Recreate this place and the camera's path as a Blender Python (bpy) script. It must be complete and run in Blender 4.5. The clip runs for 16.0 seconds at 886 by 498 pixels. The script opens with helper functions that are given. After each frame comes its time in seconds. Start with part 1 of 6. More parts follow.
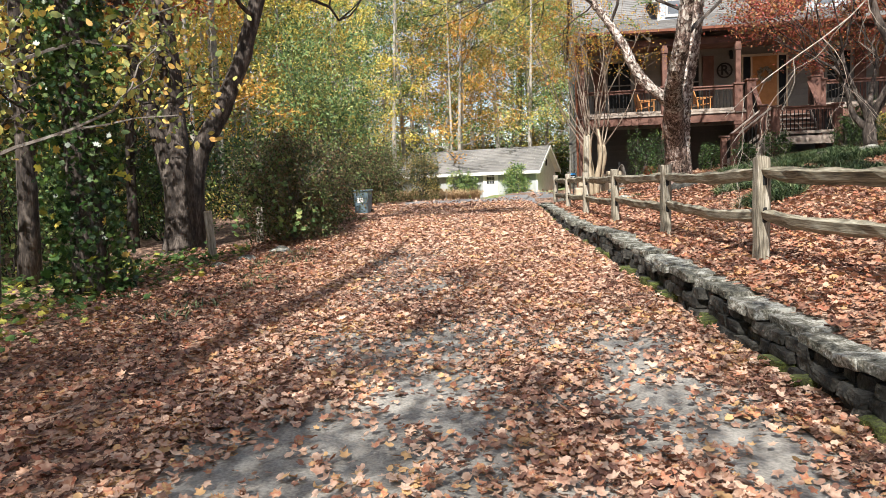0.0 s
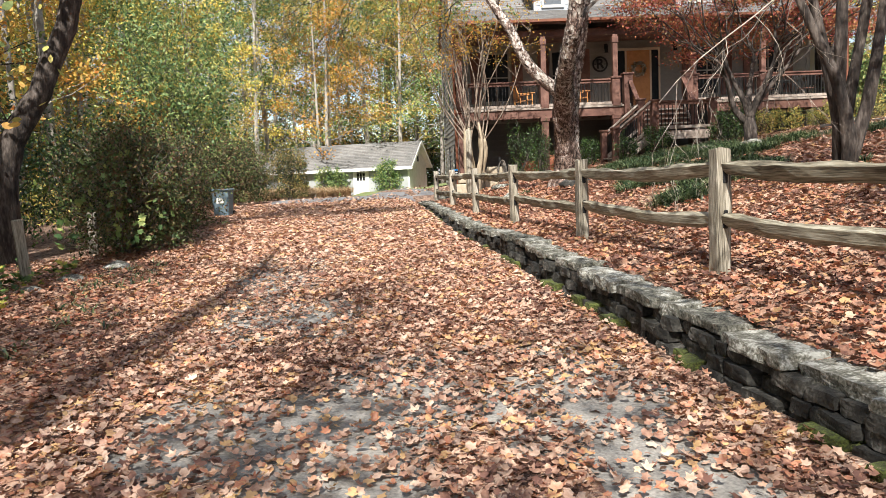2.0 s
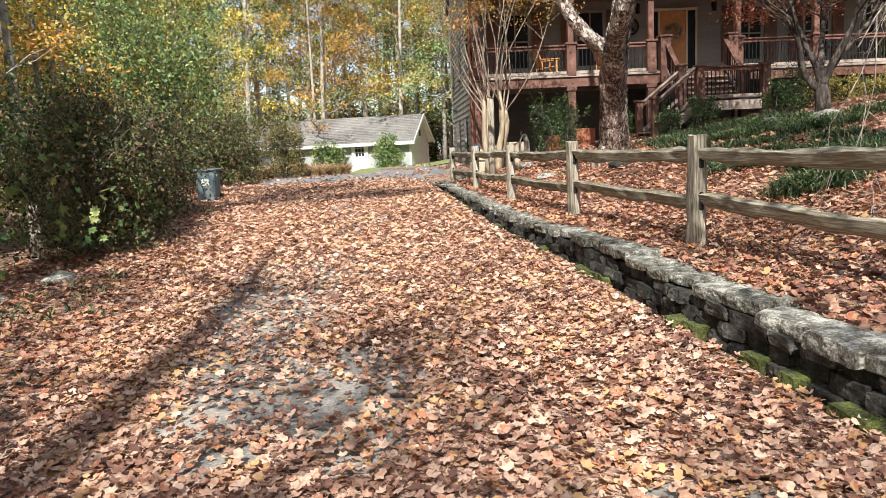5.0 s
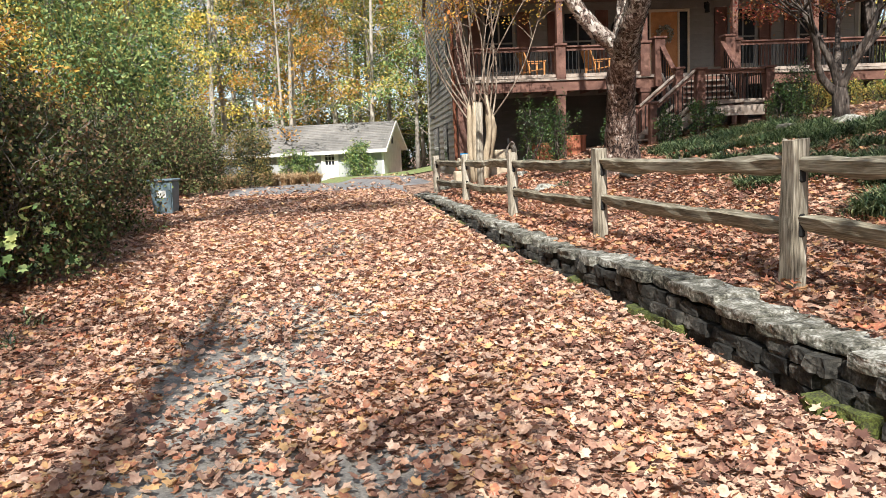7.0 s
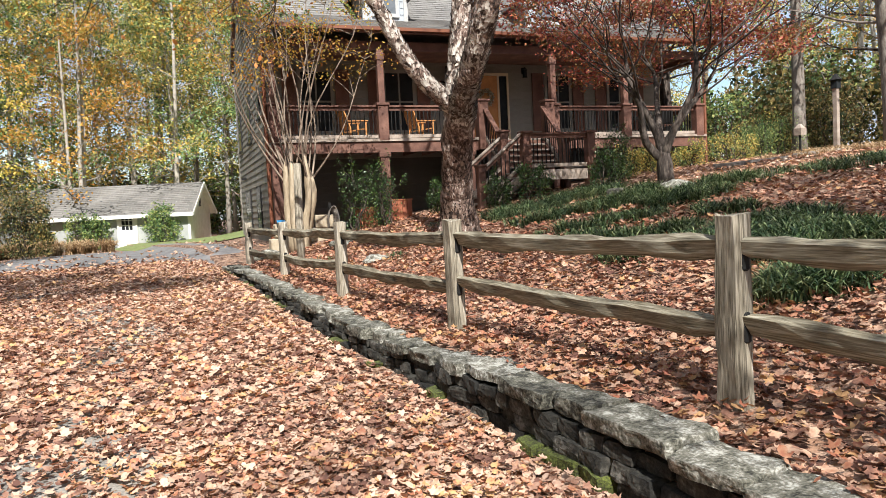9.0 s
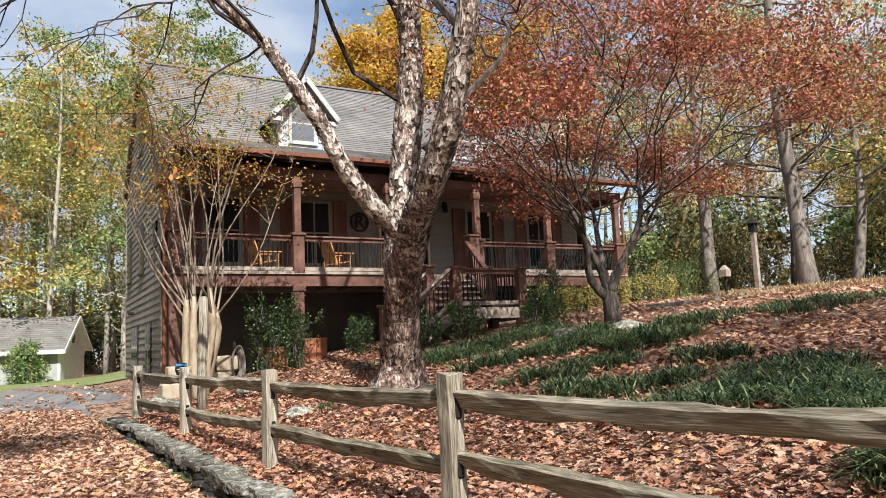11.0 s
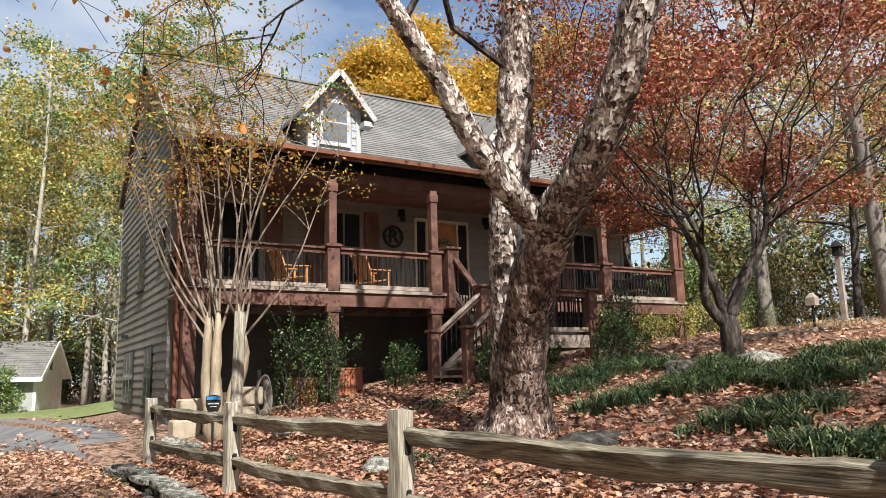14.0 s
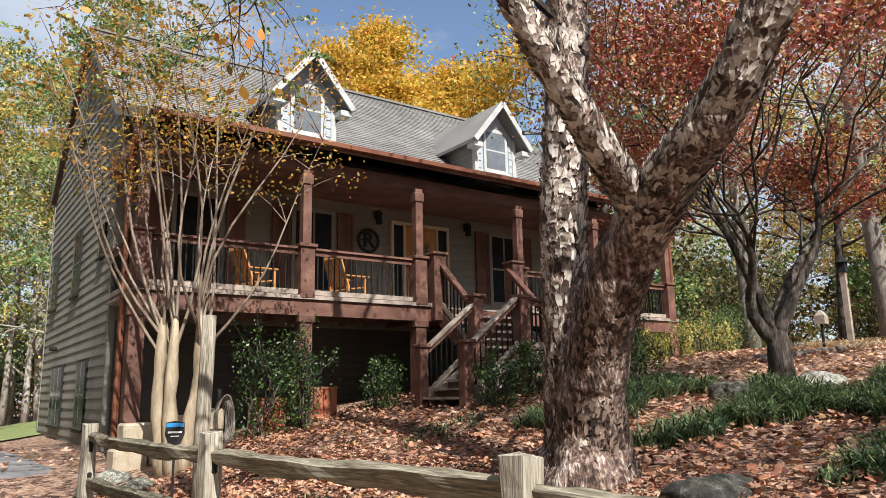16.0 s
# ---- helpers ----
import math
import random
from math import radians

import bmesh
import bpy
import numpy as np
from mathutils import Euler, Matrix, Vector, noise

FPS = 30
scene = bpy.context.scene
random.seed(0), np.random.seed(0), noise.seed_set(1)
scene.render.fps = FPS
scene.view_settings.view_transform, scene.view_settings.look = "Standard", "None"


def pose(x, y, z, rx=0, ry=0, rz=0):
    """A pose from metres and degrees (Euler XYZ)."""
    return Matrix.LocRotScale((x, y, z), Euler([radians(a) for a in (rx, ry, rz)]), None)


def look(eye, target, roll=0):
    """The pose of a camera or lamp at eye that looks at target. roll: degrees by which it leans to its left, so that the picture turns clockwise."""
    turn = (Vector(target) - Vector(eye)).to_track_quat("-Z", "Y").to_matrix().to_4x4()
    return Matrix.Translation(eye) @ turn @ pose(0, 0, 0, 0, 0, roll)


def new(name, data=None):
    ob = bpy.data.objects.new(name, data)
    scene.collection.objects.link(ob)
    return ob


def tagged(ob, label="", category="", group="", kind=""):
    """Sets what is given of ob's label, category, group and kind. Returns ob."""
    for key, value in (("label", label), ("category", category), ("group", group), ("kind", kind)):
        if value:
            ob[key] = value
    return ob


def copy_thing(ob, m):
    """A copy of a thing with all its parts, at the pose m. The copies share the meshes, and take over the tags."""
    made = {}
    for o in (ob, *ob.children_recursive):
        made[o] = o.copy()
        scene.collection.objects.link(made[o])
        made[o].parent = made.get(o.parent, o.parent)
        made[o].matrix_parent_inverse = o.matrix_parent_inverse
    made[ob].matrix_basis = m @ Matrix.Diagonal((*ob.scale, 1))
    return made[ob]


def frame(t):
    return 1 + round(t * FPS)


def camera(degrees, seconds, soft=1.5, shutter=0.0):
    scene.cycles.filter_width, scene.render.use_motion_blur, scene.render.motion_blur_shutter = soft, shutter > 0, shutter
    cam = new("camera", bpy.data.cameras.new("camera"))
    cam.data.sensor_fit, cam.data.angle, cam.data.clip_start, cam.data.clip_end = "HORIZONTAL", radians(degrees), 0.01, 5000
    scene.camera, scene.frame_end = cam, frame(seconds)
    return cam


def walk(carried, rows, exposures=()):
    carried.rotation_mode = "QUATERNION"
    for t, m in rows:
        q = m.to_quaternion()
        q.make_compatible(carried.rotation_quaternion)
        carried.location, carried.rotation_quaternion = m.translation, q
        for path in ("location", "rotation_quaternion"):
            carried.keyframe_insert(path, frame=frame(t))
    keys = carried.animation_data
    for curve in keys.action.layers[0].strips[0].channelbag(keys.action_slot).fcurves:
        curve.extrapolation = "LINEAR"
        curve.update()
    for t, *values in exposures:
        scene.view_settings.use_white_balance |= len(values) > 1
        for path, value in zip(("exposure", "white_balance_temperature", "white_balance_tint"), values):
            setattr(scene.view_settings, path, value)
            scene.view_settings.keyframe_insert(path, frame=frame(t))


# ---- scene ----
# ---- camera ----
cam = camera(62.5, 16.0, soft=0.6)
METRES, EYE, TILT, LEAN, TURN = 15.0, 1.5, 0.0, 0.0, 0.0
ROWS = [
    (0.0, 0.0, 0.0, 0.0, -0.19, -5.03, 2.17),
    (0.5, -0.0042, 0.0302, 0.0004, -3.18, -5.0, 1.93),
    (1.0, -0.0104, 0.0596, 0.0031, -6.38, -5.15, 2.23),
    (1.5, -0.0083, 0.0925, 0.0028, -8.23, -5.14, 2.52),
    (2.0, -0.0107, 0.123, 0.0029, -10.62, -5.77, 2.56),
    (2.5, -0.013, 0.1523, 0.0052, -10.86, -6.82, 3.08),
    (3.0, -0.011, 0.1832, 0.0058, -9.49, -7.37, 3.3),
    (3.5, -0.0134, 0.2146, 0.0051, -10.36, -7.43, 2.96),
    (4.0, -0.0131, 0.2443, 0.0066, -9.81, -7.7, 2.9),
    (6.5, -0.0232, 0.3917, 0.0106, -13.45, -7.64, 2.47),
    (7.0, -0.0198, 0.4183, 0.0107, -13.56, -7.28, 2.62),
    (7.5, -0.0132, 0.4462, 0.0126, -15.31, -7.1, 2.4),
    (8.0, -0.0109, 0.4739, 0.0132, -18.91, -6.95, 2.5),
    (8.5, -0.0014, 0.5011, 0.0135, -22.51, -5.37, 2.64),
    (9.0, 0.009, 0.5318, 0.0181, -27.86, -3.22, 2.88),
    (9.5, 0.0116, 0.5645, 0.0214, -32.76, -0.23, 3.13),
    (10.0, 0.0177, 0.5936, 0.0232, -34.73, 2.9, 2.86),
    (12.5, 0.0223, 0.7474, 0.0266, -36.32, 9.26, 1.84),
    (13.0, 0.0274, 0.7838, 0.0256, -36.06, 9.16, 1.45),
    (13.5, 0.0282, 0.8195, 0.0248, -37.1, 9.42, 1.44),
    (14.0, 0.0309, 0.8521, 0.0262, -38.05, 9.7, 1.58),
    (14.5, 0.0401, 0.8854, 0.0283, -38.71, 9.97, 1.76),
    (15.0, 0.0446, 0.922, 0.0279, -39.97, 10.86, 1.56),
    (15.5, 0.0521, 0.9548, 0.0268, -41.33, 11.44, 1.21),
    (16.0, 0.0605, 0.987, 0.0288, -42.8, 11.11, 1.15),
]
walk(cam, [(t, pose(0, 0, EYE, TILT, LEAN, TURN) @ pose(METRES * x, METRES * y, METRES * z, 90 + pitch, roll, yaw)) for t, x, y, z, yaw, pitch, roll in ROWS],
     [(0.0, 1.0), (7.0, 0.98), (9.5, 0.84), (12.5, 0.75), (16.0, 0.75)])

# ---- world, sun, exposure ----
SUN_EL = radians(45)
sun_way = Vector((-0.28, -0.96, 0)).normalized() * math.cos(SUN_EL) + Vector((0, 0, math.sin(SUN_EL)))
world = bpy.data.worlds.new("sky")
scene.world = world
world.use_nodes = True
wt = world.node_tree
sky = wt.nodes.new("ShaderNodeTexSky")
sky.sky_type, sky.sun_disc, sky.sun_elevation = "NISHITA", False, SUN_EL
sky.sun_rotation = math.atan2(sun_way.x, sun_way.y)
sky.dust_density, sky.ozone_density = 0.8, 1.2
# thin high cloud mixed over the blue
wc = wt.nodes.new("ShaderNodeTexCoord")
wm = wt.nodes.new("ShaderNodeMapping")
wm.inputs["Scale"].default_value = (1.2, 1.2, 3.0)
wn = wt.nodes.new("ShaderNodeTexNoise")
wn.inputs["Scale"].default_value, wn.inputs["Detail"].default_value = 1.8, 7
wr = wt.nodes.new("ShaderNodeValToRGB")
wr.color_ramp.elements[0].position, wr.color_ramp.elements[1].position = 0.38, 0.54
wx = wt.nodes.new("ShaderNodeMixRGB")
wx.inputs["Color2"].default_value = (3.7, 4.2, 5.0, 1)
bg = wt.nodes["Background"]
bg.inputs["Strength"].default_value = 0.1
wt.links.new(wc.outputs["Generated"], wm.inputs["Vector"])
wt.links.new(wm.outputs["Vector"], wn.inputs["Vector"])
wt.links.new(wn.outputs["Fac"], wr.inputs["Fac"])
wt.links.new(wr.outputs["Color"], wx.inputs["Fac"])
wt.links.new(sky.outputs["Color"], wx.inputs["Color1"])
wt.links.new(wx.outputs["Color"], bg.inputs["Color"])
sun = new("sun", bpy.data.lights.new("sun", "SUN"))
sun.data.energy, sun.data.angle, sun.data.color = 5.0, radians(0.53), (1.0, 0.95, 0.88)
sun.matrix_world = look(sun_way * 60, (0, 0, 0))

# ---- materials ----
def mat(name, stops, scale=6.0, fine=60.0, rough=0.8, bump=0.3, metal=0.0, stretch=(1, 1, 1), rand=0.0, fine_mix=0.35, island=False, bump_dist=0.01, translucent=0.0):
    """A surface whose colour runs over stops by a coarse and a fine noise, with relief of the same grain."""
    m = bpy.data.materials.new(name)
    m.use_nodes = True
    t = m.node_tree
    n, l = t.nodes, t.links
    b = n["Principled BSDF"]
    b.inputs["Roughness"].default_value, b.inputs["Metallic"].default_value = rough, metal
    co = n.new("ShaderNodeTexCoord")
    mp = n.new("ShaderNodeMapping")
    mp.inputs["Scale"].default_value = stretch
    l.new(co.outputs["Object"], mp.inputs["Vector"])
    a, f = n.new("ShaderNodeTexNoise"), n.new("ShaderNodeTexNoise")
    a.inputs["Scale"].default_value, a.inputs["Detail"].default_value = scale, 5
    f.inputs["Scale"].default_value, f.inputs["Detail"].default_value = fine, 4
    mix = n.new("ShaderNodeMix")
    mix.inputs["Factor"].default_value = fine_mix
    for s in (a, f):
        l.new(mp.outputs["Vector"], s.inputs["Vector"])
    l.new(a.outputs["Fac"], mix.inputs["A"])
    l.new(f.outputs["Fac"], mix.inputs["B"])
    fac = mix.outputs["Result"]
    if rand:
        src = n.new("ShaderNodeNewGeometry").outputs["Random Per Island"] if island else n.new("ShaderNodeObjectInfo").outputs["Random"]
        ad = n.new("ShaderNodeMath")
        ad.operation = "MULTIPLY_ADD"
        ad.inputs[1].default_value, ad.inputs[2].default_value = rand, -rand / 2
        l.new(src, ad.inputs[0])
        sm = n.new("ShaderNodeMath")
        l.new(fac, sm.inputs[0])
        l.new(ad.outputs[0], sm.inputs[1])
        fac = sm.outputs[0]
    r = n.new("ShaderNodeValToRGB")
    while len(r.color_ramp.elements) < len(stops):
        r.color_ramp.elements.new(0.5)
    for e, (p, c) in zip(r.color_ramp.elements, stops):
        e.position, e.color = p, (*c, 1)
    l.new(fac, r.inputs["Fac"])
    l.new(r.outputs["Color"], b.inputs["Base Color"])
    if bump:
        bu = n.new("ShaderNodeBump")
        bu.inputs["Strength"].default_value, bu.inputs["Distance"].default_value = bump, bump_dist
        l.new(mix.outputs["Result"], bu.inputs["Height"])
        l.new(bu.outputs["Normal"], b.inputs["Normal"])
    if translucent:
        tr = n.new("ShaderNodeBsdfTranslucent")
        ms = n.new("ShaderNodeMixShader")
        ms.inputs["Fac"].default_value = translucent
        l.new(r.outputs["Color"], tr.inputs["Color"])
        l.new(b.outputs["BSDF"], ms.inputs[1])
        l.new(tr.outputs["BSDF"], ms.inputs[2])
        l.new(ms.outputs["Shader"], n["Material Output"].inputs["Surface"])
    return m


def leafmat(name, cols, tr=0.3, rough=0.6, rand=0.45, clump=1.1):
    """Leaves: colours drift over the list from clump to clump, and each leaf strays from its neighbours."""
    k = len(cols)
    return mat(name, [(0.28 + 0.44 * i / max(1, k - 1), c) for i, c in enumerate(cols)], clump, 30.0, rough, 0.0, rand=rand, island=True, fine_mix=0.3, translucent=tr)


def littermat(name, cell, tone=1.0):
    """Ground that is all small overlapping dead leaves."""
    m = mat(name, [(0.3, (0.05, 0.03, 0.022)), (0.6, (0.3, 0.17, 0.11))], 3.0, 22.0, 0.95, 0.0)
    n, l = m.node_tree.nodes, m.node_tree.links
    b = n["Principled BSDF"]
    co = n["Texture Coordinate"]
    wob = n.new("ShaderNodeTexNoise")
    wob.inputs["Scale"].default_value, wob.inputs["Detail"].default_value = cell * 1.4, 3
    vm = n.new("ShaderNodeMix")
    vm.data_type = "VECTOR"
    vm.inputs["Factor"].default_value = 0.07
    l.new(co.outputs["Object"], wob.inputs["Vector"])
    l.new(co.outputs["Object"], vm.inputs[4])
    l.new(wob.outputs["Color"], vm.inputs[5])
    v = n.new("ShaderNodeTexVoronoi")
    v.inputs["Scale"].default_value = cell
    l.new(vm.outputs[1], v.inputs["Vector"])
    sep = n.new("ShaderNodeSeparateColor")
    l.new(v.outputs["Color"], sep.inputs["Color"])
    r = n.new("ShaderNodeValToRGB")
    cols = [(0.07, 0.0427, 0.0327), (0.19, 0.0997, 0.0705), (0.33, 0.18, 0.125), (0.47, 0.299, 0.211), (0.57, 0.389, 0.284), (0.41, 0.233, 0.146), (0.64, 0.465, 0.353)]
    while len(r.color_ramp.elements) < len(cols):
        r.color_ramp.elements.new(0.5)
    for i, (e, c) in enumerate(zip(r.color_ramp.elements, cols)):
        e.position, e.color = i / (len(cols) - 1), (*(tone * v for v in c), 1)
    l.new(sep.outputs["Red"], r.inputs["Fac"])
    l.new(r.outputs["Color"], b.inputs["Base Color"])
    bu = n.new("ShaderNodeBump")
    bu.inputs["Strength"].default_value, bu.inputs["Distance"].default_value = 1.0, 0.04
    ad = n.new("ShaderNodeMath")
    l.new(v.outputs["Distance"], ad.inputs[0])
    l.new(sep.outputs["Green"], ad.inputs[1])
    l.new(ad.outputs[0], bu.inputs["Height"])
    l.new(bu.outputs["Normal"], b.inputs["Normal"])
    return m


# tone below 1 paints the bank's shadows into the ground colour
M_SOIL = littermat("leafy_soil", 17.0, 0.72)
M_MULCH = littermat("leaf_mulch", 22.0)
M_SLAB = mat("drive_concrete", [(0.32, (0.095, 0.09, 0.084)), (0.46, (0.20, 0.192, 0.175)), (0.56, (0.285, 0.272, 0.245)), (0.7, (0.38, 0.36, 0.32))], 2.2, 55.0, 0.9, 0.8, fine_mix=0.5)
M_ASPHALT = mat("asphalt", [(0.35, (0.10, 0.10, 0.105)), (0.6, (0.20, 0.20, 0.205))], 2.0, 80.0, 0.9, 0.5)
M_GRASS = mat("lawn", [(0.35, (0.10, 0.13, 0.04)), (0.6, (0.20, 0.24, 0.09))], 4.0, 60.0, 0.9, 0.8)
# wall-face stone: its own dark tone, lowered further for shade beneath the caps
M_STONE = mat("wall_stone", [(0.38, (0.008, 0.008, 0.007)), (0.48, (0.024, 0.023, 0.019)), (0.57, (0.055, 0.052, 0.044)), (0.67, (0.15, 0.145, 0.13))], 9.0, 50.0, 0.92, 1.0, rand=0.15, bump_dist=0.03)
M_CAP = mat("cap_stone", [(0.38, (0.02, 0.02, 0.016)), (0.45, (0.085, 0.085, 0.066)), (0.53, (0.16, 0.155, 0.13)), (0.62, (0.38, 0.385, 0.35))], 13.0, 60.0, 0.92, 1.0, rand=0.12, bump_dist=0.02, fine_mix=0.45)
M_MOSS = mat("mossy_stone", [(0.36, (0.02, 0.02, 0.015)), (0.47, (0.05, 0.06, 0.014)), (0.56, (0.10, 0.125, 0.025)), (0.68, (0.19, 0.22, 0.05))], 14.0, 80.0, 0.95, 1.0, bump_dist=0.02, fine_mix=0.5)
M_FENCE = mat("weathered_rail", [(0.34, (0.07, 0.06, 0.043)), (0.45, (0.20, 0.178, 0.135)), (0.55, (0.33, 0.30, 0.24)), (0.66, (0.46, 0.43, 0.37))], 30.0, 120.0, 0.9, 0.5, stretch=(1, 1, 0.05), rand=0.1, bump_dist=0.01, fine_mix=0.5)
M_RAIL = mat("weathered_rail_long", [(0.34, (0.05, 0.044, 0.03)), (0.45, (0.145, 0.128, 0.09)), (0.55, (0.235, 0.212, 0.155)), (0.66, (0.38, 0.36, 0.29))], 30.0, 120.0, 0.9, 0.5, stretch=(0.05, 1, 1), rand=0.1, bump_dist=0.01, fine_mix=0.5)
M_SIDING = mat("grey_siding", [(0.3, (0.165, 0.158, 0.14)), (0.7, (0.255, 0.245, 0.22))], 2.0, 40.0, 0.7, 0.1, rand=0.1)
# the same grey siding, with the shade under the deck put into its colour
M_SIDING_SHADE = mat("grey_siding_in_shade", [(0.3, (0.05, 0.05, 0.048)), (0.7, (0.095, 0.093, 0.088))], 2.0, 40.0, 0.75, 0.1, rand=0.1)
M_BROWN = mat("brown_stain", [(0.3, (0.06, 0.026, 0.019)), (0.5, (0.12, 0.054, 0.038)), (0.7, (0.21, 0.11, 0.08))], 3.0, 40.0, 0.7, 0.3, rand=0.1)
M_OLDWOOD = mat("greyed_deck_wood", [(0.3, (0.17, 0.13, 0.105)), (0.5, (0.30, 0.25, 0.21)), (0.7, (0.44, 0.39, 0.34))], 4.0, 60.0, 0.85, 0.4)
M_RED = mat("red_stained_boards", [(0.3, (0.22, 0.06, 0.03)), (0.7, (0.42, 0.15, 0.08))], 4.0, 60.0, 0.7, 0.3, rand=0.2)
M_SHINGLE = mat("roof_shingle", [(0.3, (0.11, 0.108, 0.104)), (0.5, (0.165, 0.16, 0.153)), (0.7, (0.23, 0.225, 0.215))], 0.8, 60.0, 0.95, 0.4, rand=0.16, island=True)
M_WHITE = mat("white_paint", [(0.3, (0.62, 0.62, 0.58)), (0.7, (0.82, 0.82, 0.79))], 3.0, 40.0, 0.6, 0.1)
# dormer trim, greyer than the plain white paint
M_DORMER_TRIM = mat("grey_white_paint", [(0.3, (0.30, 0.31, 0.31)), (0.7, (0.50, 0.51, 0.50))], 4.0, 40.0, 0.65, 0.15)
# dormer panes, with a pale reflection set as their base colour
M_PANE_REFLECT = mat("pale_reflecting_pane", [(0.3, (0.08, 0.095, 0.11)), (0.7, (0.18, 0.20, 0.225))], 2.0, 12.0, 0.12, 0.0)
M_DORMER = mat("pale_blue_siding", [(0.3, (0.30, 0.34, 0.38)), (0.7, (0.43, 0.47, 0.51))], 3.0, 40.0, 0.6, 0.1)
M_COPPER = mat("copper_gutter", [(0.3, (0.11, 0.04, 0.024)), (0.7, (0.26, 0.10, 0.055))], 3.0, 30.0, 0.5, 0.1, metal=0.3)
M_BLACK = mat("black_metal", [(0.3, (0.012, 0.012, 0.012)), (0.7, (0.03, 0.03, 0.03))], 5.0, 50.0, 0.5, 0.1)
M_BLACK.node_tree.nodes["Principled BSDF"].inputs["Specular IOR Level"].default_value = 0.1
M_GLASS = mat("dark_pane", [(0.3, (0.012, 0.014, 0.016)), (0.7, (0.03, 0.034, 0.038))], 2.0, 10.0, 0.12, 0.0)
M_GLASS.node_tree.nodes["Principled BSDF"].inputs["Specular IOR Level"].default_value = 0.12
M_GLASS.node_tree.nodes["Principled BSDF"].inputs["IOR"].default_value = 1.18
M_ORANGE = mat("oiled_chair_wood", [(0.3, (0.38, 0.16, 0.05)), (0.7, (0.58, 0.28, 0.10))], 6.0, 60.0, 0.5, 0.2)
M_BARK_D = mat("dark_bark", [(0.36, (0.012, 0.009, 0.008)), (0.5, (0.045, 0.035, 0.029)), (0.66, (0.15, 0.125, 0.108))], 9.0, 40.0, 0.95, 1.0, stretch=(1, 1, 0.25), bump_dist=0.04)
M_BARK_G = mat("grey_bark", [(0.3, (0.07, 0.06, 0.05)), (0.5, (0.17, 0.15, 0.13)), (0.7, (0.32, 0.30, 0.27))], 7.0, 40.0, 0.95, 0.9, stretch=(1, 1, 0.3), bump_dist=0.03)
M_BARK_B = mat("peeling_bark", [(0.37, (0.022, 0.014, 0.012)), (0.46, (0.10, 0.062, 0.048)), (0.54, (0.24, 0.17, 0.14)), (0.62, (0.52, 0.46, 0.41))], 10.0, 40.0, 0.9, 1.0, stretch=(1, 1, 0.38), bump_dist=0.07, fine_mix=0.42)
M_PLATE = mat("brown_bark_plate", [(0.3, (0.025, 0.016, 0.013)), (0.48, (0.11, 0.07, 0.054)), (0.68, (0.29, 0.215, 0.175))], 9.0, 40.0, 0.9, 0.4, rand=0.6, island=True)
M_FLAKE = mat("bark_flake", [(0.28, (0.05, 0.035, 0.028)), (0.42, (0.19, 0.14, 0.115)), (0.55, (0.40, 0.35, 0.305)), (0.7, (0.60, 0.56, 0.51))], 9.0, 40.0, 0.9, 0.4, rand=0.55, island=True)
M_BARK_T = mat("smooth_tan_bark", [(0.3, (0.15, 0.115, 0.075)), (0.5, (0.31, 0.25, 0.17)), (0.7, (0.48, 0.41, 0.30))], 7.0, 40.0, 0.7, 0.6, stretch=(1, 1, 0.2), bump_dist=0.02)
M_BARK_S = mat("grey_tan_shoot", [(0.3, (0.10, 0.075, 0.055)), (0.5, (0.22, 0.17, 0.13)), (0.7, (0.36, 0.30, 0.24))], 5.0, 40.0, 0.75, 0.3, stretch=(1, 1, 0.25))
M_BARK_F = mat("pine_bark_far", [(0.3, (0.16, 0.145, 0.125)), (0.7, (0.42, 0.39, 0.34))], 3.0, 20.0, 0.95, 0.5, rand=0.3)
L_LITTER = leafmat("fallen_leaf", [(0.15, 0.0712, 0.0516), (0.29, 0.152, 0.103), (0.4, 0.237, 0.168), (0.5, 0.328, 0.241), (0.64, 0.465, 0.353), (0.54, 0.361, 0.258), (0.43, 0.247, 0.159), (0.38, 0.142, 0.0817), (0.54, 0.342, 0.163)], 0.12, 0.75, 0.46, 2.0)
# redder leaves of bank and verge, also darkened to carry the shadows there
L_RUSSET = leafmat("russet_leaf", [(0.1, 0.0427, 0.031), (0.2, 0.095, 0.0645), (0.32, 0.162, 0.107), (0.41, 0.237, 0.163), (0.54, 0.361, 0.258), (0.4, 0.223, 0.142), (0.34, 0.152, 0.086), (0.28, 0.0855, 0.0516), (0.44, 0.257, 0.12)], 0.12, 0.75, 0.46, 2.0)
L_YELLOW = leafmat("yellow_leaf", [(0.20, 0.25, 0.06), (0.50, 0.46, 0.08), (0.84, 0.70, 0.16), (0.90, 0.68, 0.17), (0.80, 0.50, 0.12)], 0.36)
L_GREEN = leafmat("green_leaf", [(0.045, 0.095, 0.035), (0.11, 0.20, 0.065), (0.22, 0.31, 0.10), (0.40, 0.43, 0.14)], 0.3)
L_MIXED = leafmat("turning_leaf", [(0.09, 0.14, 0.05), (0.23, 0.29, 0.09), (0.44, 0.43, 0.12), (0.70, 0.55, 0.14), (0.58, 0.33, 0.09)], 0.32)
L_DUSK = leafmat("understorey_leaf", [(0.03, 0.045, 0.02), (0.07, 0.095, 0.035), (0.14, 0.14, 0.045), (0.22, 0.14, 0.06), (0.30, 0.24, 0.08)], 0.25, 0.75)
L_ORANGE = leafmat("orange_leaf", [(0.26, 0.20, 0.05), (0.54, 0.32, 0.06), (0.66, 0.38, 0.08), (0.58, 0.22, 0.05)], 0.36)
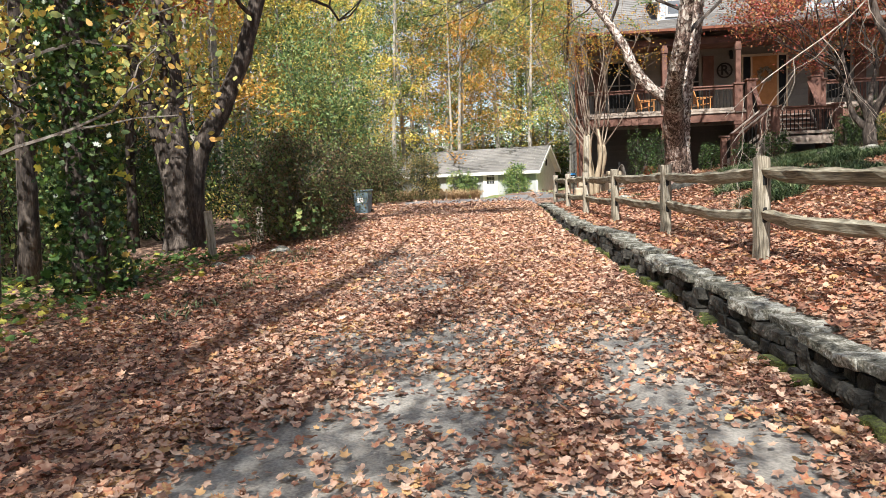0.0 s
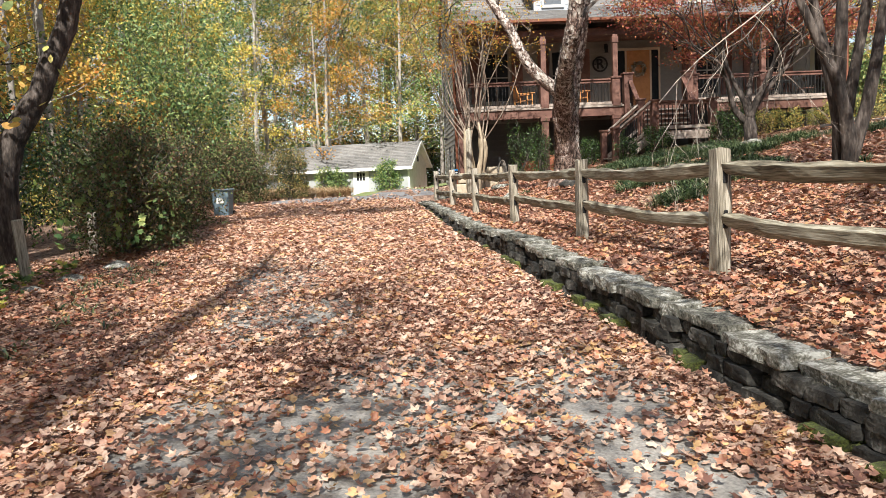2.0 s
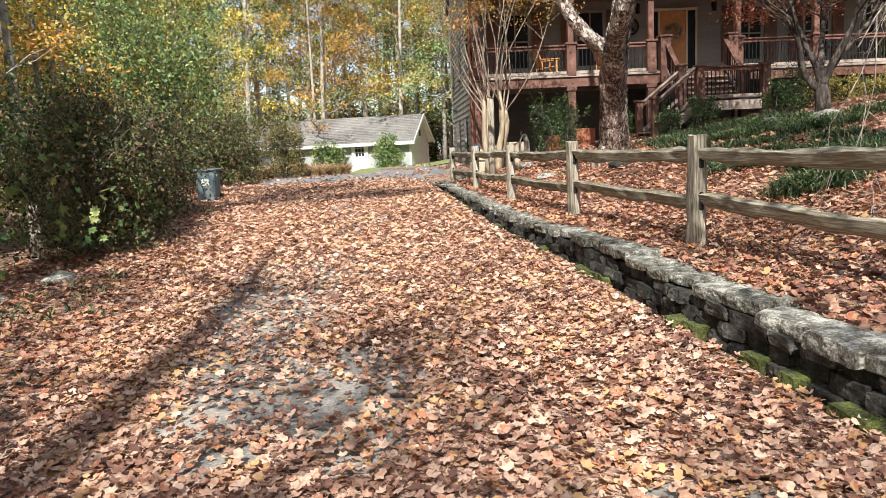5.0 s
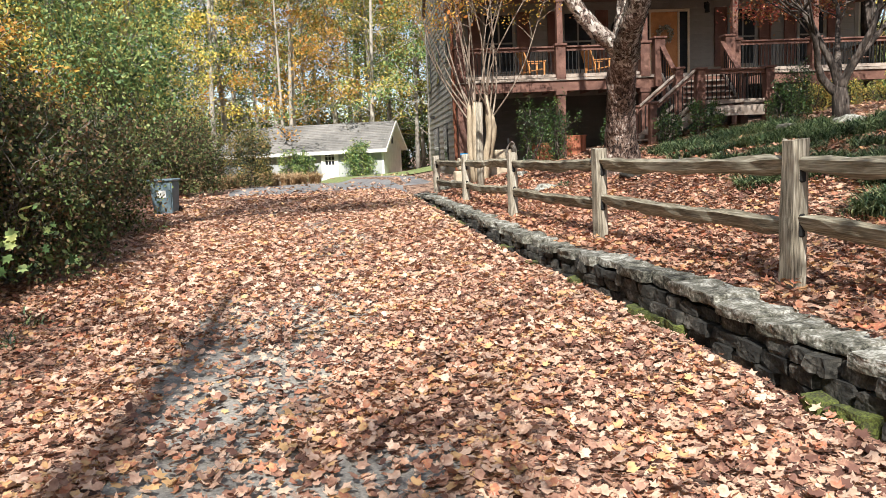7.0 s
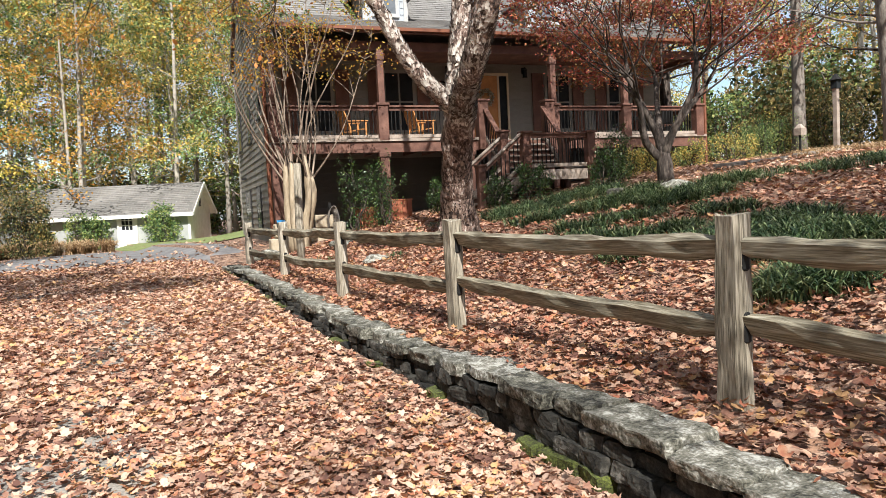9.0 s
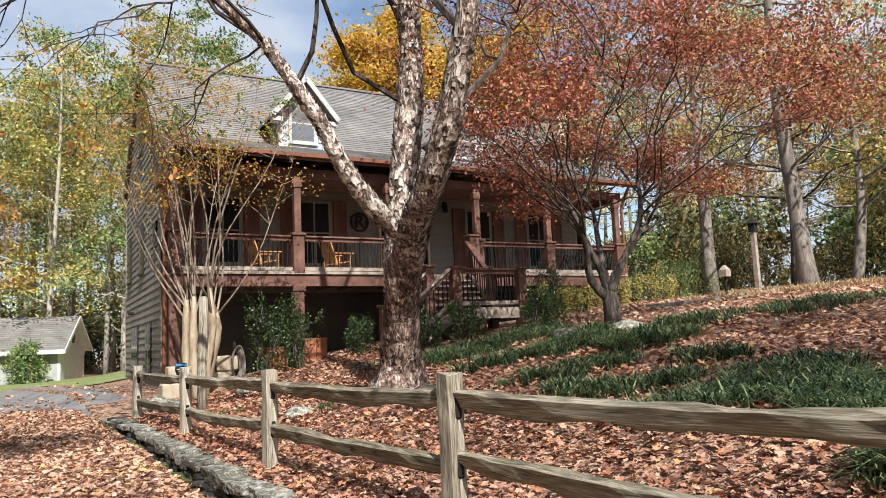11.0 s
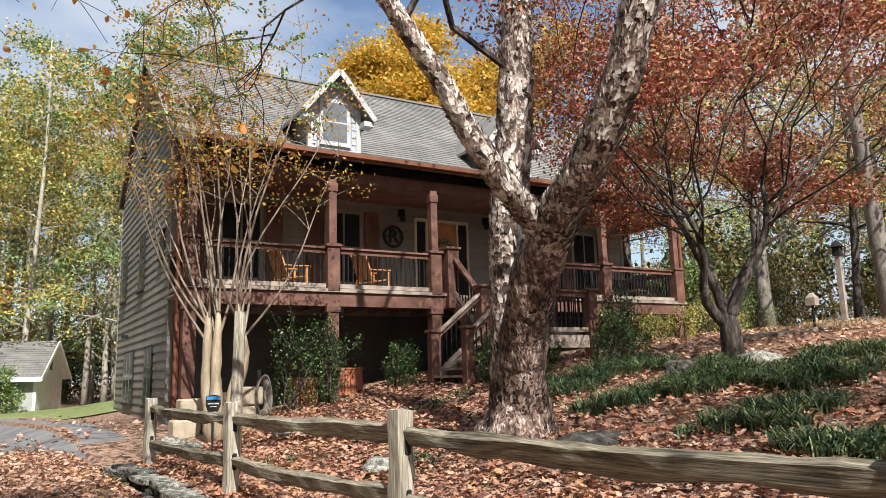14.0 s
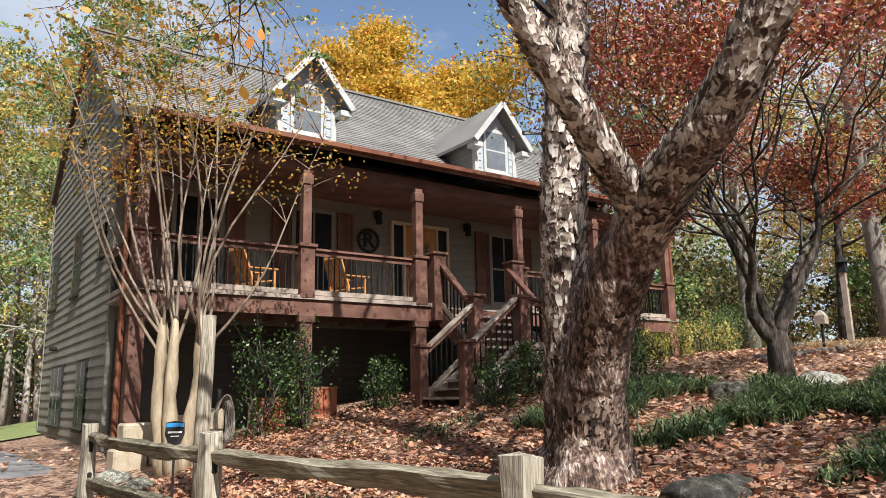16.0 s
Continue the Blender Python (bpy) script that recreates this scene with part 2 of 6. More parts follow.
L_RED = leafmat("red_leaf", [(0.15, 0.035, 0.036), (0.30, 0.06, 0.052), (0.44, 0.11, 0.07), (0.46, 0.18, 0.07), (0.34, 0.20, 0.075), (0.19, 0.15, 0.06)], 0.2)
L_IVY = leafmat("ivy_leaf", [(0.012, 0.035, 0.012), (0.03, 0.07, 0.02), (0.06, 0.12, 0.03), (0.12, 0.18, 0.04)], 0.2, 0.4)
L_SHRUB = leafmat("twiggy_shrub_leaf", [(0.022, 0.036, 0.014), (0.06, 0.09, 0.026), (0.13, 0.10, 0.045), (0.19, 0.10, 0.06), (0.14, 0.20, 0.06)], 0.18, 0.8, 0.6, 2.0)
L_LIRI = leafmat("strap_leaf", [(0.016, 0.038, 0.018), (0.042, 0.085, 0.036), (0.085, 0.145, 0.055), (0.22, 0.27, 0.13)], 0.2, 0.4, 0.7)
L_DRY = leafmat("dry_grass", [(0.30, 0.2, 0.1), (0.46, 0.33, 0.19), (0.55, 0.42, 0.27)], 0.3)

# ---- building tools ----
def mesh_from(bm, name, material, smooth=False):
    me = bpy.data.meshes.new(name)
    bm.normal_update()
    bm.to_mesh(me)
    bm.free()
    me.materials.append(material)
    if smooth:
        me.polygons.foreach_set("use_smooth", [True] * len(me.polygons))
    return me


def part(name, bm, material, parent, label="", smooth=False):
    ob = new(name, mesh_from(bm, name, material, smooth))
    ob.parent = parent
    return tagged(ob, label)


def thing(name, label, category, m=None, group="", kind=""):
    ob = new(name)
    ob.empty_display_size = 0.2
    if m is not None:
        ob.matrix_world = m
    return tagged(ob, label, category, group, kind)


def box(bm, x0, x1, y0, y1, z0, z1, m=None, bev=0.0):
    mm = Matrix.Translation(((x0 + x1) / 2, (y0 + y1) / 2, (z0 + z1) / 2)) @ Matrix.Diagonal((x1 - x0, y1 - y0, z1 - z0, 1))
    g = bmesh.ops.create_cube(bm, size=1, matrix=(m @ mm) if m is not None else mm)
    if bev:
        es = list({e for v in g["verts"] for e in v.link_edges})
        bmesh.ops.bevel(bm, geom=es, offset=bev, segments=1, affect="EDGES")
    return bm


def bx(*a, **k):
    return box(bmesh.new(), *a, **k)


def beam(bm, a, b, w, h, bev=0.0):
    """A square bar from a to b, w wide and h high."""
    a, b = Vector(a), Vector(b)
    d = (b - a)
    m = Matrix.Translation((a + b) / 2) @ d.to_track_quat("X", "Z").to_matrix().to_4x4()
    return box(bm, -d.length / 2, d.length / 2, -w / 2, w / 2, -h / 2, h / 2, m, bev)


def tube(bm, pts, radii, sides=8, rough=0.0, flare=None, rnd=None):
    """A tapered limb along pts."""
    rings = []
    n = len(pts)
    side = None
    for i, p in enumerate(pts):
        p = Vector(p)
        d = (Vector(pts[min(i + 1, n - 1)]) - Vector(pts[max(i - 1, 0)])).normalized()
        if side is None:
            side = d.orthogonal()
        side = (side - d * side.dot(d)).normalized()
        q = Matrix((side, d.cross(side), d)).transposed().to_quaternion()
        ring = []
        for k in range(sides):
            a = 2 * math.pi * k / sides
            r = radii[i]
            if rough:
                s = p + q @ Vector((math.cos(a), math.sin(a), 0)) * r
                r *= 1 + rough * noise.noise(s * 3.1) + rough * 0.6 * noise.noise(s * 9.0)
            if flare and i < len(flare):
                r *= 1 + flare[i] * (0.6 + 0.7 * math.sin(5 * a + 1.3))
            ring.append(bm.verts.new(p + q @ Vector((math.cos(a) * r, math.sin(a) * r, 0))))
        rings.append(ring)
    for r0, r1 in zip(rings, rings[1:]):
        for k in range(sides):
            bm.faces.new((r0[k], r0[(k + 1) % sides], r1[(k + 1) % sides], r1[k]))
    bm.faces.new(rings[-1])
    bm.faces.new(rings[0][::-1])
    return bm


def curve_pts(a, b, bend, n, seed):
    """Points from a to b that wander by bend."""
    r = random.Random(seed)
    a, b = Vector(a), Vector(b)
    o1, o2 = [Vector((r.uniform(-1, 1), r.uniform(-1, 1), r.uniform(-0.4, 0.4))) * bend for _ in range(2)]
    out = []
    for i in range(n + 1):
        t = i / n
        out.append(a.lerp(b, t) + o1 * math.sin(math.pi * t) + o2 * math.sin(2 * math.pi * t) * 0.6)
    return out


OVAL = [(0, -0.5), (0.22, -0.25), (0.27, 0.05), (0.16, 0.3), (0, 0.5), (-0.16, 0.3), (-0.27, 0.05), (-0.22, -0.25)]
MAPLE = [(0, -0.42), (0.22, -0.36), (0.2, -0.18), (0.5, -0.1), (0.3, 0.08), (0.38, 0.32), (0.14, 0.22), (0, 0.55), (-0.14, 0.22), (-0.38, 0.32), (-0.3, 0.08), (-0.5, -0.1), (-0.2, -0.18), (-0.22, -0.36)]
OAKLF = [(0, -0.55), (0.1, -0.3), (0.26, -0.24), (0.14, -0.08), (0.32, 0.06), (0.15, 0.18), (0.2, 0.36), (0, 0.5), (-0.2, 0.36), (-0.15, 0.18), (-0.32, 0.06), (-0.14, -0.08), (-0.26, -0.24), (-0.1, -0.3)]
LOBED = [(0, -0.5), (0.16, -0.2), (0.48, -0.12), (0.26, 0.1), (0.3, 0.36), (0.0, 0.52), (-0.3, 0.34), (-0.24, 0.08), (-0.48, -0.14), (-0.16, -0.22)]
HEX = [(0, -0.5), (0.25, -0.12), (0.19, 0.25), (0, 0.5), (-0.19, 0.25), (-0.25, -0.12)]
KITE = [(0, -0.5), (0.3, 0.0), (0, 0.5), (-0.3, 0.0)]
BLADE = [(0.035, 0), (0.03, 0.55), (0.0, 1.0), (-0.03, 0.55), (-0.035, 0)]


def leaves(name, places, sizes, flat, material, outline, seed, curl=0.18):
    """One mesh of leaves at the places; flat 0: turned anyhow, 1: lying; each a polygon with its edge bent up or down."""
    g = np.random.default_rng(seed)
    p = np.asarray(places, dtype=float)
    n, o = len(p), np.asarray(outline, dtype=float)
    k = len(o)
    nz = g.normal(size=(n, 3))
    nz /= np.linalg.norm(nz, axis=1)[:, None]
    nz = nz * (1 - flat) + np.array([0, 0, 1.0]) * flat
    nz /= np.linalg.norm(nz, axis=1)[:, None]
    ax = g.normal(size=(n, 3))
    ux = np.cross(nz, ax)
    ux /= np.linalg.norm(ux, axis=1)[:, None]
    uy = np.cross(nz, ux)
    s = np.asarray(sizes, dtype=float)[:, None, None] * np.ones((n, 1, 1))
    bend = g.uniform(-0.4, 1, n)[:, None] * curl * 4 * np.sum(o * o, axis=1)[None, :]
    v = p[:, None, :] + s * (o[None, :, 0, None] * ux[:, None, :] + o[None, :, 1, None] * uy[:, None, :] + bend[:, :, None] * nz[:, None, :])
    me = bpy.data.meshes.new(name)
    me.vertices.add(n * k)
    me.vertices.foreach_set("co", v.reshape(-1))
    me.loops.add(n * k)
    me.loops.foreach_set("vertex_index", np.arange(n * k, dtype=np.int32))
    me.polygons.add(n)
    me.polygons.foreach_set("loop_start", np.arange(0, n * k, k, dtype=np.int32))
    me.update(calc_edges=True)
    me.materials.append(material)
    return me


def blob(r, sub=2, rough=0.25, seed=0, squash=(1, 1, 1)):
    """A rough stone."""
    bm = bmesh.new()
    bmesh.ops.create_icosphere(bm, subdivisions=sub, radius=1)
    for v in bm.verts:
        d = 1 + rough * noise.noise(v.co * 1.3 + Vector((seed * 7.1, 0, 0))) + rough * 0.5 * noise.noise(v.co * 3.7 + Vector((0, seed * 3.3, 0)))
        v.co = Vector((v.co.x * squash[0], v.co.y * squash[1], v.co.z * squash[2])) * d * r
    return bm

# ---- ground ----
def drive_z(y):
    return 0.02 + 0.027 * max(-14.0, min(y, 30.0)) - 0.02 * max(0.0, min(y, 54.0) - 30.0)


def wall_x(y):
    return float(np.interp(y, [-12, 0, 4, 8, 10, 12, 14.5, 17, 20, 24, 30], [2.2, 2.18, 2.22, 2.31, 2.37, 2.5, 2.54, 2.7, 2.95, 3.2, 3.4]))


def wall_h(y):
    return float(np.interp(y, [-12, 0, 5, 8, 12, 14, 17, 22.6, 24.5], [0.3, 0.27, 0.3, 0.34, 0.31, 0.24, 0.2, 0.16, 0.0]))


BANK_X = [3.2, 6.0, 8.0, 11.1, 16.0, 20.0, 30.0, 60.0]
BANK_Z = [0.66, 1.18, 1.42, 1.93, 2.5, 2.8, 3.1, 3.6]


def ground_z(x, y):
    w = wall_x(y)
    d = drive_z(y)
    if x <= w + 0.1:
        left = max(0.0, -2.2 - x)
        z = d - 0.03 * min(left, 10) + (0.05 * noise.noise(Vector((x * 0.4, y * 0.4, 0))) if left > 0 else 0)
        return z
    b = float(np.interp(x, BANK_X, BANK_Z))
    lip = d + wall_h(y) - 0.03
    f = min(1.0, max(0.0, (x - w - 0.1) / 2.6))
    base = lip + (b - lip) * f if x < w + 2.7 else b
    far = min(1.0, max(0.0, (y - 24.0) / 5.0)) * min(1.0, max(0.0, (9.0 - x) / 4.0))
    base = base * (1 - far) + (d + 0.22) * far
    back = min(1.0, max(0.0, (y - 40.0) / 15.0))
    base = base * (1 - back) + 0.6 * back
    return base + 0.05 * noise.noise(Vector((x * 0.5, y * 0.5, 3)))


xs = sorted({round(v, 3) for v in list(np.arange(-9, 24, 0.4)) + list(np.linspace(-30, -9, 12)) + list(np.linspace(24, 60, 14)) + [-900, -300, -120, -60, 100, 300, 900]})
ys = sorted({round(v, 3) for v in list(np.arange(-6, 40, 0.5)) + list(np.linspace(40, 100, 24)) + list(np.linspace(-30, -6, 10)) + [-900, -300, -80, 200, 900]})
cols = [v for v in xs if v < 2.0] + ["a", "b"] + [v for v in xs if v > 3.6]
verts, faces = [], []
for y in ys:
    w = wall_x(y)
    for c in cols:
        x = w + 0.09 if c == "a" else w + 0.13 if c == "b" else c
        verts.append((x, y, ground_z(x, y)))
nc = len(cols)
for j in range(len(ys) - 1):
    for i in range(nc - 1):
        faces.append((j * nc + i, j * nc + i + 1, (j + 1) * nc + i + 1, (j + 1) * nc + i))
me = bpy.data.meshes.new("ground")
me.from_pydata(verts, [], faces)
me.materials.append(M_SOIL)
me.polygons.foreach_set("use_smooth", [True] * len(me.polygons))
tagged(new("ground", me), "brown leaf-covered earth sloping up to the house", "ground", kind="structure")


def strip(name, y0, y1, left, right, lift, material, label, step=0.4, across=8):
    """A paved strip that follows the ground, with a thin edge."""
    bm = bmesh.new()
    rows = []
    for y in np.arange(y0, y1 + 1e-6, step):
        a, b = left(y), right(y)
        rows.append([bm.verts.new((a + (b - a) * i / across, y, ground_z(a + (b - a) * i / across, y) + (lift if 0 < i < across else -0.02))) for i in range(across + 1)])
    for r0, r1 in zip(rows, rows[1:]):
        for i in range(across):
            bm.faces.new((r0[i], r0[i + 1], r1[i + 1], r1[i]))
    ob = new(name, mesh_from(bm, name, material, True))
    return tagged(ob, label, "road", kind="structure")


strip("road", -12, 25.6, lambda y: -1.62 + 0.12 * noise.noise(Vector((y * 0.7, 0, 0))) - (0.9 * max(0, (y - 14) / 12)), lambda y: wall_x(y) - 0.02, 0.025, M_SLAB, "grey concrete driveway strewn with fallen leaves", across=10)
strip("road", 25.6, 41, lambda y: -1.8, lambda y: float(np.interp(y, [25.6, 27, 31, 41], [3.2, 4.6, 4.7, 4.6])), 0.03, M_ASPHALT, "dark asphalt turning area beside the house")
strip("lawn", 36, 52.5, lambda y: 2.6 if y > 40 else 4.7, lambda y: 12.0, 0.04, M_GRASS, "short green lawn behind the asphalt")

# ---- low stone wall along the drive ----
stone_wall = thing("stone_wall", "low dry-stacked stone retaining wall with mossy foot", "wall", kind="structure")
rs = random.Random(5)


def stone(name, x, y, z, sx, sy, sz, material, seed, yaw=0.0, rough=0.16, cuts=3):
    """A split stone: a block with knocked-off corners, uneven faces and a pitted skin."""
    bm = bmesh.new()
    bmesh.ops.create_cube(bm, size=1)
    bmesh.ops.subdivide_edges(bm, edges=bm.edges[:], cuts=cuts, use_grid_fill=True)
    for v in bm.verts:
        edge = sum(abs(c) > 0.49 for c in v.co)
        v.co = v.co * (0.95 if edge == 3 else 0.985 if edge == 2 else 1.0)
        w3 = Vector((x + v.co.x * sx, y + v.co.y * sy, z + v.co.z * sz))
        off = Vector((0, 0, 0))
        for amp, freq in ((rough * 0.17, 3.3), (0.016, 10.0), (0.01, 27.0)):
            off += amp * Vector((noise.noise(w3 * freq), noise.noise(w3 * freq + Vector((5, 0, 0))), 0.6 * noise.noise(w3 * freq + Vector((0, 5, 0)))))
        v.co = Vector((v.co.x * sx, v.co.y * sy, v.co.z * sz)) + off
    ob = part(name, bm, material, stone_wall)
    ob.matrix_basis = pose(x, y, z, 0, 0, yaw)
    return ob


y = -2.0
while y < 23.6:
    L = rs.uniform(0.22, 0.72)
    w, h, d = wall_x(y + L / 2), wall_h(y + L / 2), drive_z(y + L / 2)
    yaw = -math.degrees(math.atan2(wall_x(y + L) - wall_x(y), L))
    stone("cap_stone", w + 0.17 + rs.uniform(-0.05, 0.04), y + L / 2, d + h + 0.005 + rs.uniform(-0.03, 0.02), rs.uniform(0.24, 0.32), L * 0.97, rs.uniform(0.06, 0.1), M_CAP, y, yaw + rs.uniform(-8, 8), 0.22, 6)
    y += L
for course in range(3):
    y = -2.0
    while y < 23.6:
        L = rs.uniform(0.14, 0.34)
        w, h, d = wall_x(y + L / 2), wall_h(y + L / 2), drive_z(y + L / 2)
        yaw = -math.degrees(math.atan2(wall_x(y + L) - wall_x(y), L))
        hh = max(0.05, (h - 0.04) / 3)
        mossy = course == 0 and rs.random() < 0.3
        out = rs.uniform(-0.06, 0.03) - (0.09 if mossy else 0.02 if course == 0 else 0)
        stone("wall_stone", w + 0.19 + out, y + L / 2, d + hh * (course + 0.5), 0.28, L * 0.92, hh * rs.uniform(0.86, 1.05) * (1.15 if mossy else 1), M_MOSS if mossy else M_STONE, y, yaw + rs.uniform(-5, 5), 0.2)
        y += L

# ---- split-rail fence ----
FENCE = [(3.4, -2.0), (3.38, 1.25), (3.35, 4.4), (3.32, 7.58), (3.28, 10.68), (3.27, 13.75), (3.36, 16.97), (3.52, 20.26), (3.71, 23.65)]
fence = thing("fence", "weathered grey split-rail wooden fence with two rails", "fence")


def post_mesh(seed):
    bm = bmesh.new()
    box(bm, -0.065, 0.065, -0.085, 0.085, -0.15, 1.02)
    bmesh.ops.subdivide_edges(bm, edges=[e for e in bm.edges if abs(e.verts[0].co.z - e.verts[1].co.z) > 0.5], cuts=8)
    bmesh.ops.bevel(bm, geom=[e for e in bm.edges if abs(e.verts[0].co.z - e.verts[1].co.z) > 0.02], offset=0.022, segments=1, affect="EDGES")
    for v in bm.verts:
        k = v.co * 4 + Vector((seed * 5.0, 0, 0))
        v.co.x += 0.016 * noise.noise(k) + 0.03 * (v.co.z - 0.5) * noise.noise(Vector((seed * 3.7, 1, 0)))
        v.co.y += 0.016 * noise.noise(k + Vector((0, 7, 0))) + 0.04 * (v.co.z - 0.5) * noise.noise(Vector((seed * 1.7, 4, 0)))
        if v.co.z > 0.98:
            v.co.z += 0.035 * noise.noise(v.co * 14 + Vector((seed, 0, 0)))
    return bm


for i, (x, y) in enumerate(FENCE):
    p = part("post", post_mesh(i + 1), M_FENCE, fence)
    p.matrix_basis = pose(x, y, 0.64 if y > 5 else 0.58, 0, 0, 0)
    # no hole is cut: black blocks stand in for the shaded mortises
    for zz in (0.42, 0.80):
        bm = bmesh.new()
        box(bm, -0.026, 0.026, -0.098, -0.06, zz - 0.075, zz + 0.09, bev=0.012)
        part("mortise", bm, M_BLACK, p, "black block standing in for the shade in a mortise hole")
for i in range(len(FENCE) - 1):
    (x0, y0), (x1, y1) = FENCE[i], FENCE[i + 1]
    for zz in (0.44, 0.86):
        bm = bmesh.new()
        n, L = 18, math.hypot(x1 - x0, y1 - y0) + 0.16
        rr = random.Random(i * 10 + int(zz * 100))
        rings = []
        sag = rr.uniform(0.0, 0.05)
        for k in range(n + 1):
            t = k / n
            end = min(1, min(t, 1 - t) * 7 + 0.45)
            ring = []
            for a in range(6):
                an = a * math.pi / 3 + 0.4
                rad = (0.045 if a % 2 else 0.058) * (1 + 0.55 * noise.noise(Vector((i * 3 + t * 9, a * 1.3, zz * 9))))
                ring.append(bm.verts.new(((t - 0.5) * L, math.cos(an) * rad * 0.8 * end, math.sin(an) * rad * 1.35 * end - sag * math.sin(math.pi * t) + 0.02 * noise.noise(Vector((t * 3 + i, zz, 0))))))
            rings.append(ring)
        for r0, r1 in zip(rings, rings[1:]):
            for a in range(6):
                bm.faces.new((r0[a], r1[a], r1[(a + 1) % 6], r0[(a + 1) % 6]))
        bm.faces.new(rings[0])
        bm.faces.new(rings[-1][::-1])
        r = part("rail", bm, M_RAIL, fence)
        r.matrix_basis = pose((x0 + x1) / 2, (y0 + y1) / 2, 0.64 + zz + rr.uniform(-0.02, 0.02) - (0.03 if y0 < 5 else 0), 0, rr.uniform(-0.8, 0.8), math.degrees(math.atan2(y1 - y0, x1 - x0)))

# ---- house ----
HM = pose(4.65, 26.62, 0, 0, 0, -7.4)
LEFT, RIGHT, FRONT, BACK = 0.6, 14.0, 2.2, 10.5
DECK, EAVE, BREAK, RIDGE_V, RIDGE = 3.65, 6.55, (2.2, 7.5), 6.4, 10.95
house = thing("house", "grey lap-sided house with brown porch and shingled dormer roof", "house", HM)


def roof_z(v):
    if v <= BREAK[0]:
        return EAVE + (v + 0.4) * (BREAK[1] - EAVE) / (BREAK[0] + 0.4)
    if v <= RIDGE_V:
        return BREAK[1] + (v - BREAK[0]) * (RIDGE - BREAK[1]) / (RIDGE_V - BREAK[0])
    return RIDGE - (v - RIDGE_V) * (RIDGE - BREAK[1]) / (RIDGE_V - BREAK[0])


# body walls
wall_front = part("wall", bx(LEFT + 0.16, RIGHT - 0.16, FRONT, FRONT + 0.15, 0.5, roof_z(FRONT) - 0.3), M_SIDING, house)
wall_back = part("wall", bx(LEFT + 0.16, RIGHT - 0.16, BACK - 0.15, BACK, 0.5, roof_z(BACK) - 0.2), M_SIDING, house)
side_walls = []
for s, u in (("l", LEFT), ("r", RIGHT - 0.15)):
    bm = bmesh.new()
    prof = [(FRONT, 0.4), (BACK, 0.4), (BACK, roof_z(BACK) - 0.15), (RIDGE_V, RIDGE - 0.15), (FRONT, roof_z(FRONT) - 0.15)]
    lo = [bm.verts.new((u, v, z)) for v, z in prof]
    hi = [bm.verts.new((u + 0.15, v, z)) for v, z in prof]
    bm.faces.new(lo[::-1])
    bm.faces.new(hi)
    for i in range(5):
        bm.faces.new((lo[i], lo[(i + 1) % 5], hi[(i + 1) % 5], hi[i]))
    side_walls.append(part("wall", bm, M_SIDING, house))


def board(length, key, paint=None, cache={}):
    """A lap-siding board, its lower edge proud; alike boards share one mesh."""
    if key not in cache:
        bm = bmesh.new()
        prof = [(0.0, 0.0), (-0.024, 0.0), (-0.024, 0.02), (-0.004, 0.205), (0.0, 0.205)]
        a = [bm.verts.new((0, p, z)) for p, z in prof]
        b = [bm.verts.new((length, p, z)) for p, z in prof]
        bm.faces.new(a)
        bm.faces.new(b[::-1])
        for i in range(5):
            bm.faces.new((a[i], b[i], b[(i + 1) % 5], a[(i + 1) % 5]))
        cache[key] = mesh_from(bm, "siding_board", paint or M_SIDING)
    return cache[key]


LAP = 0.2
for k in range(46):
    z = 0.95 + k * LAP
    if z > RIDGE - 0.5:
        break
    v0, v1 = FRONT, BACK
    if z + LAP > roof_z(FRONT) - 0.2:
        v0 = BREAK[0] + (z + LAP + 0.2 - BREAK[1]) * (RIDGE_V - BREAK[0]) / (RIDGE - BREAK[1])
        v1 = 2 * RIDGE_V - v0
    v1 = min(v1, BACK)
    if v1 - v0 > 0.3:
        o = new("siding_board", board(v1 - v0, ("s", round(v1 - v0, 2))))
        o.parent = side_walls[0]
        o.matrix_basis = pose(LEFT, v1, z, 0, 0, -90)
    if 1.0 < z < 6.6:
        # boards below the deck get the siding colour darkened for shade
        o = new("siding_board", board(RIGHT - LEFT, "f") if z > DECK - 0.3 else board(RIGHT - LEFT, "low", M_SIDING_SHADE))
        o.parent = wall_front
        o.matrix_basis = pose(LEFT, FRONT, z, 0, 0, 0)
for v, w in ((FRONT - 0.03, 0), (BACK - 0.09, 1)):
    part("corner_trim", bx(LEFT - 0.035, LEFT + 0.08, v, v + 0.12, 0.5, roof_z(max(v, FRONT)) - 0.35), M_SIDING, house)
part("corner_trim", bx(RIGHT - 0.1, RIGHT + 0.03, FRONT - 0.035, FRONT + 0.1, 0.5, 7.0), M_SIDING, house)
part("foundation", bx(LEFT - 0.02, RIGHT, FRONT - 0.045, BACK, 0.2, 0.93), M_STONE, house)


def roof_slab(u0, u1, prof, th):
    bm = bmesh.new()
    a = [bm.verts.new((u0, v, z)) for v, z in prof] + [bm.verts.new((u0, v, z - th)) for v, z in prof[::-1]]
    b = [bm.verts.new((u1, q.co.y, q.co.z)) for q in a]
    n = len(a)
    bm.faces.new(a)
    bm.faces.new(b[::-1])
    for i in range(n):
        bm.faces.new((a[i], b[i], b[(i + 1) % n], a[(i + 1) % n]))
    return bm


RU0, RU1 = 0.48, 14.5
roof = part("roof", roof_slab(RU0, RU1, [(-0.4, EAVE), BREAK, (RIDGE_V, RIDGE), (BACK + 0.08, roof_z(BACK + 0.08))], 0.14), M_BROWN, house, "grey asphalt shingle roof with brown boarded underside")


